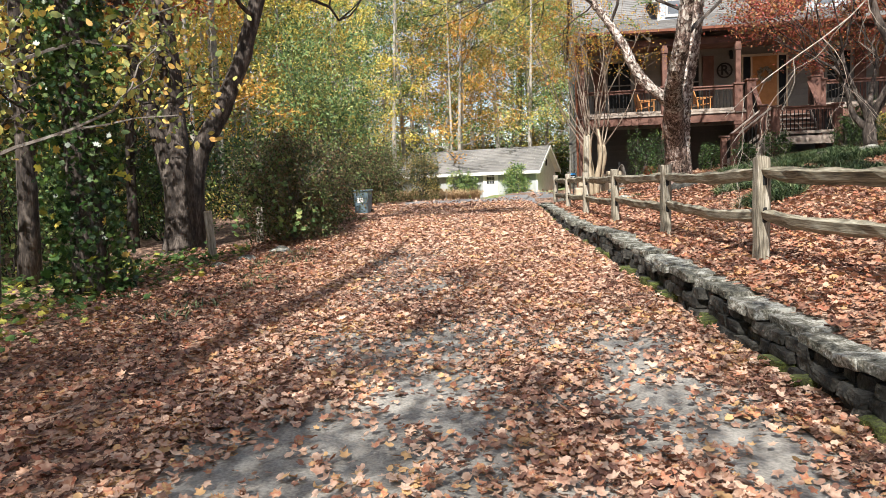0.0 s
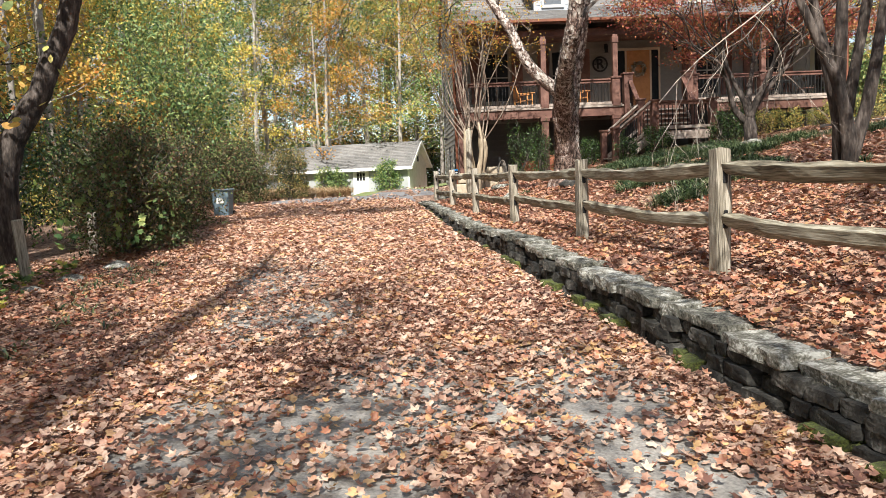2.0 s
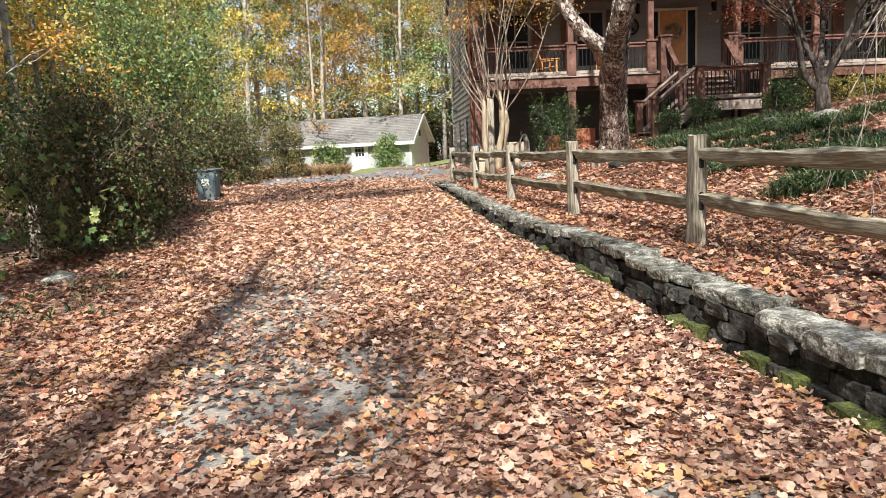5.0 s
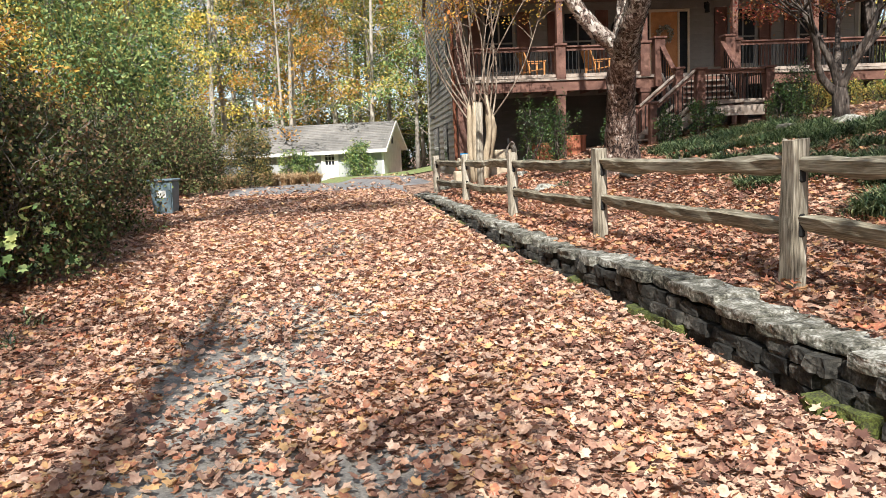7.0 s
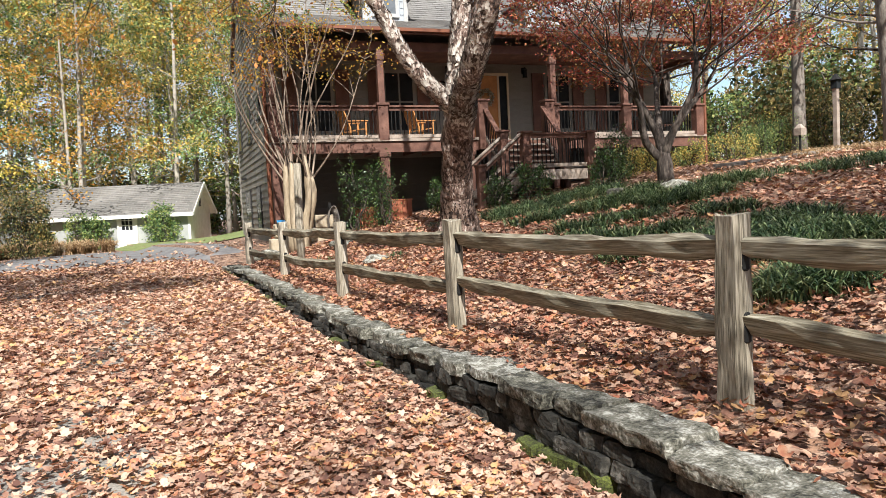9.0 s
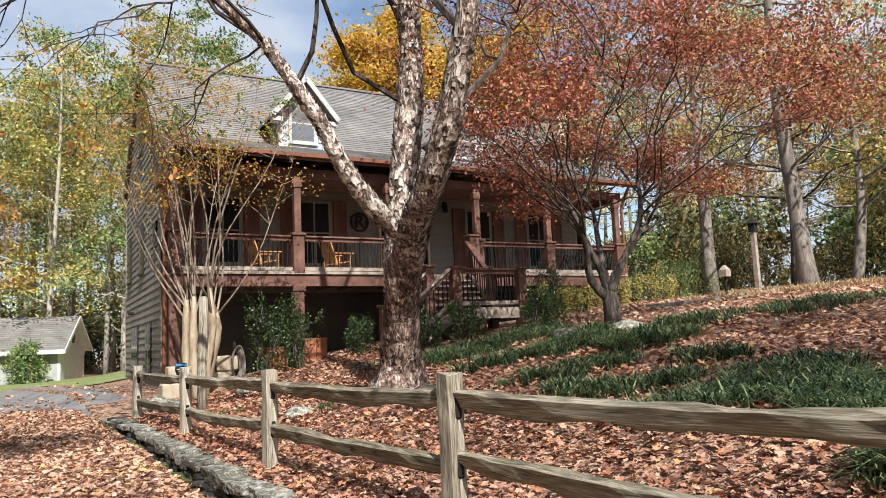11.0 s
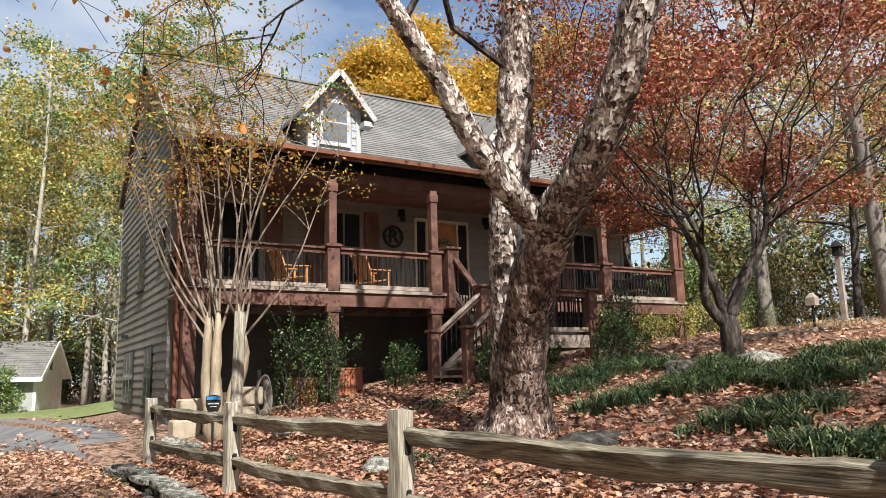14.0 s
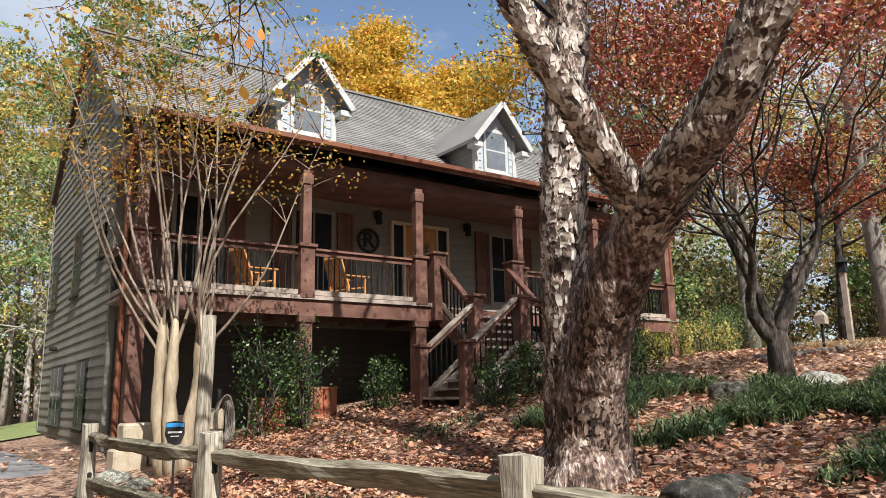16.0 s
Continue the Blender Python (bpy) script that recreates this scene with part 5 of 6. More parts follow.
c = new("vine_leaf", leaves("vine_leaf", pl, g.uniform(0.1, 0.17, n), 0.1, leafmat("vine_leaf", [(0.06, 0.16, 0.03), (0.14, 0.26, 0.05), (0.5, 0.42, 0.06), (0.55, 0.36, 0.08)], 0.4), MAPLE, 17))
c.parent = ivy
c["kind"] = "stuff"
for x, y, r, H, ln, b in ((-5.35, 8.4, 0.13, 8, -0.1, M_BARK_G), (-6.4, 11.2, 0.16, 9, 0.3, M_BARK_D), (-7.2, 10.0, 0.1, 8, -0.3, M_BARK_D), (-8.3, 13.5, 0.14, 9, 0.2, M_BARK_G), (-7.0, 16.5, 0.12, 9, 0.1, M_BARK_D), (-9.5, 9.0, 0.16, 9, 0.2, M_BARK_D)):
    t = hero("edge_tree", "slim dark trunk at the edge of the wood", x, y)
    tips = []
    p = curve_pts((0, 0, -0.2), (ln, 0, H), 0.2, 8, int(x * 10))
    part("trunk", tube(bmesh.new(), p, [r * (1.2 if i == 0 else 1 - 0.07 * i) for i in range(9)], 9, 0.1), b, t, smooth=True)
    bm = bmesh.new()
    for k in range(12):
        s = p[2 + k % 6]
        a = k * 1.9
        grow(bm, s, s + Vector((math.cos(a) * 1.5, math.sin(a) * 1.5, 0.5)), 0.03, int(900 + x * 13 + k), 1, tips, 4)
    part("limb", bm, b, t)["kind"] = "stuff"
    g = np.random.default_rng(int(1000 + x * 10))
    pl = crown_places(tips, 26, 0.4, g)
    c = new("crown", leaves("crown", pl, g.uniform(0.07, 0.15, len(pl)), 0.2, L_MIXED, OVAL, 5))
    c.parent = t

# many-stemmed tree on the near bank, with a dead pale bough
near = hero("bank_tree", "many-stemmed grey tree with pale dead drooping twigs", 6.95, 10.6)
tips = []
for k, e in enumerate(((-0.5, 0.2, 4.6), (-0.15, -0.3, 5.2), (0.5, 0.3, 4.8), (0.9, -0.2, 4.0), (-1.0, -0.3, 3.9))):
    p = curve_pts((0.08 * math.cos(k * 1.3), 0.08 * math.sin(k * 1.3), -0.2), e, 0.22, 8, 60 + k)
    part("trunk", tube(bmesh.new(), p, [0.095 - 0.008 * i for i in range(9)], 10, 0.25), M_BARK_D, near, smooth=True)
    bm = bmesh.new()
    for j in range(3):
        a = k * 1.3 + j * 2
        grow(bm, p[-1 - j], p[-1 - j] + Vector((math.cos(a) * 1.5, math.sin(a) * 1.5, 0.7)), 0.035, 600 + k * 7 + j, 2, tips, 4)
    part("limb", bm, M_BARK_G, near)["kind"] = "stuff"
g = np.random.default_rng(18)
pl = crown_places(tips, 26, 0.35, g)
c = new("crown", leaves("crown", pl, g.uniform(0.06, 0.1, len(pl)), 0.3, L_RED, MAPLE, 18))
c.parent = near
bm = bmesh.new()
dead = []
M_PALE = mat("dead_pale_twig", [(0.3, (0.25, 0.21, 0.17)), (0.7, (0.45, 0.40, 0.34))], 5, 40, 0.8, 0.3)
p = curve_pts((-0.8, -0.3, 3.0), (-3.45, -1.6, 0.9), 0.25, 8, 77)
tube(bm, p, [0.011 - 0.0008 * i for i in range(9)], 6)
for k in range(7):
    s = p[2 + k % 6]
    grow(bm, s, s + Vector((random.Random(k).uniform(-0.7, 0.3), random.Random(k + 5).uniform(-0.5, 0.5), random.Random(k + 9).uniform(-1.0, -0.3))), 0.0045, 660 + k, 2, dead, 4, 3, 0.15, -0.35, 0.6)
part("dead_bough", bm, M_PALE, near, "pale bare dead bough hanging over the fence")

# trunks and low trees past the right-hand slope
for x, y, r, H, ln, leaf, bark in ((21.5, 20.5, 0.28, 10, -0.5, L_RED, M_BARK_G), (23.5, 25.0, 0.25, 12, 0.2, L_MIXED, M_BARK_G), (25.5, 23.0, 0.16, 9, 0.4, L_MIXED, M_BARK_D), (26.5, 21.5, 0.2, 8, 1.2, L_ORANGE, M_BARK_G), (20.0, 27.5, 0.22, 11, 0.1, L_GREEN, M_BARK_D), (24.0, 16.5, 0.2, 10, 0.8, L_RED, M_BARK_G), (22.0, 29.5, 0.18, 10, 0.1, L_GREEN, M_BARK_D)):
    t = hero("slope_tree", "grey-barked tree with thin autumn crown on the slope", x, y)
    tips = []
    p = curve_pts((0, 0, -0.3), (ln, 0, H), 0.3, 8, int(x * 9))
    part("trunk", tube(bmesh.new(), p, [r * (1.25 if i == 0 else 1 - 0.08 * i) for i in range(9)], 9, 0.12), bark, t, smooth=True)
    bm = bmesh.new()
    for k in range(12):
        s = p[3 + k % 5]
        a = k * 2.1
        grow(bm, s, s + Vector((math.cos(a) * 2, math.sin(a) * 2, 0.6)), 0.05, int(1900 + x * 13 + k), 2, tips, 5)
    part("limb", bm, bark, t)["kind"] = "stuff"
    g = np.random.default_rng(int(3000 + x * 10))
    pl = crown_places(tips, 9, 0.45, g)
    c = new("crown", leaves("crown", pl, g.uniform(0.1, 0.18, len(pl)), 0.25, leaf, OVAL, 6))
    c.parent = t
# the gold oak behind the roof
L_GOLD = leafmat("gold_leaf", [(0.30, 0.26, 0.05), (0.60, 0.42, 0.06), (0.72, 0.46, 0.07), (0.62, 0.32, 0.06)], 0.48)
oak = forest_tree("gold_oak", "broad golden oak rising behind the roof", 18.6, 0.38, 0.3, 5.4, 34, 210, 0.24, L_GOLD, M_BARK_G, 77, 2)
oak.matrix_basis = pose(23.4, 44.4, 0.6)

# ---- shrubs, ground cover and fallen leaves ----
def shrub(name, label, x, y, rx, ry, h, leaf, n, size, seed, outline=HEX, stems=16, group="", hollow=0.55):
    """A bush: forked stems and leaves in uneven clumps."""
    t = thing(name, label, "shrub", pose(x, y, ground_z(x, y)), group)
    g = np.random.default_rng(seed)
    r = random.Random(seed)
    bm = bmesh.new()
    tips = []
    for k in range(stems):
        a = k * 2.4
        q = r.uniform(0.25, 1.0)
        e = Vector((math.cos(a) * rx * q, math.sin(a) * ry * q, h * (0.95 - 0.55 * q * q) * r.uniform(0.75, 1.05)))
        grow(bm, (math.cos(a) * 0.1 * rx, math.sin(a) * 0.1 * ry, -0.05), e * 0.65, 0.016, seed * 50 + k, 2 if stems > 12 else 1, tips, 4, 3, 0.15, 0.3, 0.6)
    part("stem", bm, M_BARK_G if "twig" in label else M_BARK_D, t)["kind"] = "stuff"
    tp = np.array([list(p) for p in tips])
    pick = tp[g.integers(0, len(tp), n)]
    pl = pick + g.normal(size=(n, 3)) * np.array([rx, ry, h * 0.7]) * 0.085
    pl[:, 2] = np.abs(pl[:, 2]) * np.where(g.random(n) < 0.4, g.uniform(0.08, 0.9, n), 1.0)
    c = new("foliage", leaves("foliage", pl, g.uniform(0.6, 1.3, n) * size, 0.2, leaf, outline, seed))
    c.parent = t
    return t


shrub("twiggy_bush", "large twiggy bush with small brown and green leaves", -3.3, 15.7, 0.95, 1.8, 1.85, L_SHRUB, 30000, 0.058, 1, stems=46)
shrub("twiggy_bush", "rounded twiggy bush turning reddish brown beside the drive", -3.55, 19.2, 1.15, 1.8, 2.0, L_SHRUB, 32000, 0.06, 2, stems=46)
shrub("dark_bush", "tall dark green and brown bush behind the bin", -2.9, 29.6, 1.0, 1.9, 2.2, L_SHRUB, 20000, 0.075, 3, stems=34)
shrub("dark_bush", "dark evergreen bush under the trees", -5.6, 22.5, 1.6, 2.2, 2.9, L_IVY, 6500, 0.09, 4, stems=22)
shrub("dark_bush", "dark evergreen bush under the trees", -7.0, 18.5, 1.6, 2.0, 2.6, L_IVY, 6500, 0.09, 5, stems=22)
shrub("vine_thicket", "thicket of green vines hung on small trees", -4.5, 29.5, 1.3, 1.6, 6.6, L_GREEN, 13000, 0.12, 6, stems=26)
shrub("vine_thicket", "thicket of green vines hung on small trees", -6.6, 34.0, 2.0, 2.2, 3.6, L_MIXED, 5000, 0.1, 7, stems=22)
shrub("small_tree", "small round tree with sparse green-bronze leaves", -0.95, 36.5, 0.8, 0.8, 2.0, L_DUSK, 6000, 0.09, 8, stems=16)
for k in range(22):
    x, y = rf.uniform(-13, -6.5), 5 + k * 1.2
    shrub("undergrowth", "tangled green and yellow undergrowth at the wood's edge", x, y, 1.3, 1.4, rf.uniform(1.2, 3.2), (L_GREEN, L_DUSK, L_MIXED)[k % 3], 1800, 0.1, 20 + k, stems=8, group="undergrowth")
for k in range(12):
    x, y = rf.uniform(18.5, 30), rf.uniform(25, 36)
    shrub("undergrowth", "mixed green and gold undergrowth beyond the house", x, y, 1.8, 1.8, rf.uniform(1.6, 3.4), (L_GREEN, L_DUSK)[k % 2], 1900, 0.13, 60 + k, stems=8, group="undergrowth")
for k in range(16):
    shrub("undergrowth", "brown and green undergrowth at the head of the slope", rf.uniform(24, 31), 12 + k * 1.3, 1.8, 1.6, rf.uniform(1.8, 3.6), (L_DUSK, L_MIXED, L_DUSK)[k % 3], 2200, 0.11, 90 + k, stems=9, group="undergrowth")
thick = [shrub("thicket", "leafy thicket along the back of the wood", -30 + 7 * k, 66, 4.0, 2.5, 5.0, (L_DUSK, L_DUSK, L_GREEN)[k % 3], 3600, 0.28, 400 + k, KITE, stems=14, group="thicket") for k in range(3)]
for k in range(13):
    copy_thing(thick[k % 3], pose(-9 + 4.2 * k, 68 + (k % 3) * 3, 0.3, 0, 0, 47 * k))
for k in range(12):
    copy_thing(thick[(k + 1) % 3], pose(-15 - (k % 3) * 4, 12 + 4.2 * k, 0.2, 0, 0, 61 * k))
for k in range(12):
    copy_thing(thick[(k * 2) % 3], pose(30 + (k % 3) * 5, 8 + 3.6 * k, 2.8, 0, 0, 83 * k))
for k in range(17):
    copy_thing(thick[k % 3], pose(-36 + 5.2 * k, 78 + (k % 3) * 3, 0.6, 0, 0, 29 * k))
for k in range(6):
    copy_thing(thick[k % 3], pose(14 + 5.0 * k, 50 + (k % 2) * 4, 0.6, 0, 0, 29 * k))
for u, v, r, h, lf in ((3.2, -0.55, 0.5, 1.75, L_IVY), (2.55, -0.35, 0.55, 1.95, L_IVY), (4.75, -0.4, 0.5, 1.0, L_IVY), (6.2, -3.15, 0.65, 1.0, L_IVY), (5.2, -3.2, 0.5, 0.9, L_IVY), (9.0, -2.6, 0.8, 1.45, L_IVY), (8.3, -3.3, 0.6, 1.1, L_IVY), (10.5, -0.8, 0.65, 1.1, L_MIXED), (11.6, -0.8, 0.6, 1.0, L_MIXED), (12.8, -0.9, 0.6, 0.9, L_MIXED), (15.0, -0.2, 0.9, 1.2, L_MIXED), (16.4, 0.2, 1.0, 1.5, L_GREEN), (17.8, 0.8, 1.0, 1.7, L_GREEN)):
    p = HM @ Vector((u, v, 0))
    shrub("foundation_shrub", "leafy evergreen shrub at the foot of the porch", p.x, p.y, r, r, h, lf, 1900, 0.055, int(200 + u * 10 - v * 7), stems=9, group="foundation planting")
for x in (-5.3, -1.2):
    p = SM @ Vector((x, -0.75, 0))
    shrub("round_shrub", "rounded green shrub against the shed wall", p.x, p.y, 1.05, 0.65, 1.75, L_GREEN, 2600, 0.13, int(300 + x * 10), stems=14, group="shed shrubs")
p = SM @ Vector((-8.2, -0.8, 0))
shrub("round_shrub", "rounded green shrub against the shed wall", p.x, p.y, 1.0, 0.65, 1.6, L_MIXED, 2200, 0.13, 333, stems=14, group="shed shrubs")


def blades(name, label, spots_, per, length, leaf, seed, category="plants", width=1.0):
    """Tufts of arching strap leaves, one mesh."""
    g = np.random.default_rng(seed)
    vs, fs = [], []
    for x, y in spots_:
        z = ground_z(x, y)
        for _ in range(per):
            a = g.uniform(0, 6.283)
            L = length * g.uniform(0.6, 1.2)
            dx, dy = math.cos(a), math.sin(a)
            w = 0.007 * width * g.uniform(0.7, 1.3)
            ox, oy = x + g.normal() * 0.05, y + g.normal() * 0.05
            lean = g.uniform(0.5, 1.0)
            b = len(vs)
            for s, ww in ((0, 1), (0.4, 1), (0.75, 0.8)):
                h, o = L * s * (1 - 0.62 * s * lean), L * s * s * lean
                vs += [(ox + dx * o - dy * w * ww, oy + dy * o + dx * w * ww, z + h), (ox + dx * o + dy * w * ww, oy + dy * o - dx * w * ww, z + h)]
            vs.append((ox + dx * L * lean, oy + dy * L * lean, z + L * (1 - 0.62 * lean) - 0.12 * L * lean))
            fs += [(b, b + 1, b + 3, b + 2), (b + 2, b + 3, b + 5, b + 4), (b + 4, b + 5, b + 6)]
    me = bpy.data.meshes.new(name)
    me.from_pydata(vs, [], fs)
    me.materials.append(leaf)
    return tagged(new(name, me), label, category, kind="stuff")


rl = random.Random(31)


def patch(cx, cy, rx, ry, n, yaw=0.0):
    out = []
    while len(out) < n:
        a, q = rl.uniform(0, 6.283), math.sqrt(rl.random())
        x, y = math.cos(a) * q * rx, math.sin(a) * q * ry
        if noise.noise(Vector((x * 0.9 + cx, y * 0.9 + cy, 0))) > 0.02:
            c, s = math.cos(yaw), math.sin(yaw)
            out.append((cx + x * c - y * s, cy + x * s + y * c))
    return out


blades("strap_leaf_border", "clumps of dark green strap-leaved ground cover", patch(9.0, 19.6, 1.9, 1.7, 300) + patch(9.8, 17.6, 1.9, 1.1, 220), 26, 0.4, L_LIRI, 1)
blades("strap_leaf_border", "broad dark bed of strap-leaved clumps on the bank", patch(7.3, 15.0, 1.3, 2.0, 330) + patch(6.3, 13.4, 1.1, 1.5, 240) + patch(5.3, 12.6, 0.6, 1.4, 110) + patch(7.6, 12.2, 1.3, 0.9, 90), 24, 0.34, L_LIRI, 2)
blades("strap_leaf_border", "thin green clumps along the upper slope", patch(12.6, 16.3, 2.2, 0.7, 100, -0.3) + patch(10.5, 21.3, 1.2, 1.0, 120), 18, 0.34, L_LIRI, 3)
blades("grass_tuft", "small tufts of grass among fallen leaves", patch(5.0, 19.2, 0.3, 0.3, 8) + patch(6.3, 16.6, 0.3, 0.3, 8) + patch(4.6, 21.3, 0.5, 0.5, 10) + patch(7.4, 22.3, 1.4, 0.7, 40) + patch(-2.6, 10, 0.6, 3.5, 40), 12, 0.2, L_LIRI, 4)
blades("dry_grass", "pale dry ornamental grass by the shed", patch(-2.4, 40.5, 2.6, 1.0, 150) + patch(0.8, 44.0, 1.6, 0.7, 60), 26, 1.0, L_DRY, 5, width=2.0)
blades("meadow_grass", "dry grass along the top of the slope", patch(21.5, 19.5, 5.0, 3.0, 500, -0.2), 12, 0.35, L_DRY, 6, width=1.5)
g = np.random.default_rng(44)
n = 260
a, h = g.uniform(0, 6.283, n), g.uniform(0.3, 1.75, n)
q = np.sqrt(np.clip(1.05 - (h / 2.0) ** 2, 0.1, 1))
pl = np.stack([-3.3 + 1.0 * q * np.cos(a), 15.4 + 1.7 * q * np.sin(a), h], 1)
pl[:, 2] += [ground_z(x, y) for x, y in pl[:, :2]]
tagged(new("bush_vine", leaves("bush_vine", pl, g.uniform(0.08, 0.16, n), 0.3, L_GREEN, MAPLE, 44)), "bright green vine leaves over the twiggy bush", "plants", kind="stuff")
# green weeds and ivy under the left-hand trees
g = np.random.default_rng(41)
n = 2600
x, y = g.uniform(-7.5, -3.4, n), g.uniform(5.5, 13.5, n)
keep = x < -3.3 - 0.35 * (13.5 - y) * 0.35 + g.normal(0, 0.35, n)
pl = [(a, b, ground_z(a, b) + c) for a, b, c in zip(x[keep], y[keep], np.abs(g.normal(0, 0.09, n))[keep] + 0.03)]
tagged(new("ground_ivy", leaves("ground_ivy", pl, g.uniform(0.06, 0.14, len(pl)), 0.6, leafmat("weed_leaf", [(0.03, 0.07, 0.015), (0.07, 0.14, 0.03), (0.14, 0.22, 0.05), (0.45, 0.4, 0.07)], 0.25), MAPLE, 41)), "low green ivy and weeds under the trees", "plants", kind="stuff")


def litter(name, label, x0, x1, y0, y1, per_m2, keep, size, outline, seed, thick=0.05, lift=0.036, leaf=L_LITTER):
    g = np.random.default_rng(seed)
    n = int((x1 - x0) * (y1 - y0) * per_m2)
    pts = []
    for x, y, r, h in zip(g.uniform(x0, x1, n), g.uniform(y0, y1, n), g.random(n), g.random(n)):
        if r < keep(x, y):
            pts.append((x, y, ground_z(x, y) + lift + h * h * thick))
    s = g.uniform(0.65, 1.35, len(pts)) * size
    return tagged(new(name, leaves(name, pts, s, 0.66, leaf, outline, seed, 0.34)), label, "leaves", kind="stuff")


def on_drive(x, y):
    if x > wall_x(y) - 0.06:
        return 0.0
    v0 = noise.noise(Vector((x * 0.45, y * 0.3, 9)))
    edge = max(0.0, min(1.0, (x - 1.3) / 0.9)) + max(0.0, min(1.0, (-1.0 - x) / 0.7))
    near = max(0.0, min(1.0, (7.5 - y) / 4.0))
    v = noise.noise(Vector((x * 1.0, y * 0.75, 5))) + 0.5 * noise.noise(Vector((x * 2.9, y * 2.4, 1)))
    bare_ = math.exp(-((x + 0.1) / 1.15) ** 2 - ((y - 4.6) / 1.9) ** 2) + 0.4 * math.exp(-((x + 0.3) / 0.8) ** 2 - ((y - 11) / 4.0) ** 2)
    return min(1.0, max(0.04, 1.02 - 0.7 * bare_ - 0.28 * near + edge * 0.75 + v * (0.55 + 0.45 * near) + 0.75 * v0 * (1 - near)))


def on_bank(x, y):
    if x < wall_x(y) + 0.27:
        return 0.0
    return 0.95


# trodden layer of leaves where they lie thick on the drive
bm = bmesh.new()
cell, grid = 0.14, {}
for j in range(int(26.5 / cell)):
    for i in range(int(6.4 / cell)):
        x, y = -2.9 + i * cell, 0.6 + j * cell
        if x < wall_x(y) - 0.08 and on_drive(x, y) > 0.8:
            q = []
            for a, b in ((0, 0), (1, 0), (1, 1), (0, 1)):
                if (i + a, j + b) not in grid:
                    px_, py_ = x + a * cell, y + b * cell
                    px_ += 0.05 * noise.noise(Vector((px_ * 9, py_ * 9, 0)))
                    py_ += 0.05 * noise.noise(Vector((px_ * 9, py_ * 9, 4)))
                    grid[i + a, j + b] = bm.verts.new((px_, py_, ground_z(px_, py_) + 0.032))
                q.append(grid[i + a, j + b])
            bm.faces.new(q)
tagged(new("leaf_mulch", mesh_from(bm, "leaf_mulch", M_MULCH, True)), "trodden brown layer of dead leaves", "leaves", kind="stuff")
litter("fallen_leaves", "fallen tan and russet leaves over the drive", -1.75, 3.1, 1.0, 13.0, 1000, on_drive, 0.056, LOBED, 1)
litter("fallen_leaves", "fallen tan and russet leaves over the drive", -2.6, 3.2, 13.0, 27.0, 480, on_drive, 0.07, LOBED, 2)
litter("fallen_leaves", "fallen brown leaves on the verge", -5.2, -1.75, 1.5, 15.0, 520, lambda x, y: 0.9 if x > -3.8 else 0.45, 0.06, LOBED, 3, leaf=L_RUSSET)
litter("fallen_leaves", "fallen brown leaves on the verge", -4.0, -2.6, 15.0, 34.0, 120, lambda x, y: 0.8, 0.09, OAKLF, 4, leaf=L_RUSSET)
litter("fallen_leaves", "fallen leaves on the fenced bank", 2.4, 6.2, 3.5, 24.5, 520, on_bank, 0.066, LOBED, 5, leaf=L_RUSSET)
litter("fallen_leaves", "fallen leaves on the upper bank", 6.2, 11.0, 8.0, 26.5, 190, lambda x, y: 0.9, 0.085, LOBED, 6, leaf=L_RUSSET)
litter("fallen_leaves", "fallen leaves on the upper slope", 11.0, 21.0, 10.0, 25.0, 70, lambda x, y: 0.9, 0.1, LOBED, 7, leaf=L_LITTER)
litter("fallen_leaves", "scattered leaves on the asphalt", -2.6, 5.0, 27.0, 38.0, 26, lambda x, y: max(0.06, 1 - (y - 27) / 4), 0.13, OAKLF, 8, lift=0.05)

# ---- things on and round the porch ----
def rocking_chair(m):
    """A slatted wooden rocker that faces -y."""
    c = thing("rocking_chair", "honey-brown slatted wooden rocking chair on the porch", "chair", m, "porch rockers")
    for sx in (-1, 1):
        x = sx * 0.27
        bm = bmesh.new()
        arc = [(x, -0.45 + 0.1 * i, 0.03 + 0.09 * ((i - 4.5) / 4.5) ** 2) for i in range(10)]
        for a, b in zip(arc, arc[1:]):
            beam(bm, a, b, 0.035, 0.05)
        part("rocker", bm, M_ORANGE, c)
        part("leg", beam(bmesh.new(), (x, -0.27, 0.06), (x, -0.27, 0.62), 0.045, 0.045), M_ORANGE, c)
        part("leg", beam(bmesh.new(), (x, 0.18, 0.06), (x, 0.2, 0.45), 0.045, 0.045), M_ORANGE, c)
        part("armrest", beam(bmesh.new(), (x, -0.36, 0.64), (x, 0.26, 0.62), 0.09, 0.028, 0.006), M_ORANGE, c)
        part("back_post", beam(bmesh.new(), (x * 0.9, 0.16, 0.38), (x * 0.9, 0.40, 1.02), 0.045, 0.035), M_ORANGE, c)
    for i in range(7):
        y = -0.28 + i * 0.075
        part("seat_slat", bx(-0.25, 0.25, y - 0.032, y + 0.032, 0.42 - 0.012 * i, 0.44 - 0.012 * i), M_ORANGE, c)
    for i in range(6):
        x = -0.19 + i * 0.076
        part("back_slat", beam(bmesh.new(), (x, 0.17, 0.42), (x, 0.395, 1.0), 0.05, 0.018), M_ORANGE, c)
    part("top_rail", beam(bmesh.new(), (-0.26, 0.40, 1.01), (0.26, 0.40, 1.01), 0.03, 0.09), M_ORANGE, c)
    return c


rc = rocking_chair(HM @ pose(2.85, 1.0, DECK, 0, 0, 100))
copy_thing(rc, HM @ pose(4.82, 1.0, DECK, 0, 0, 104))

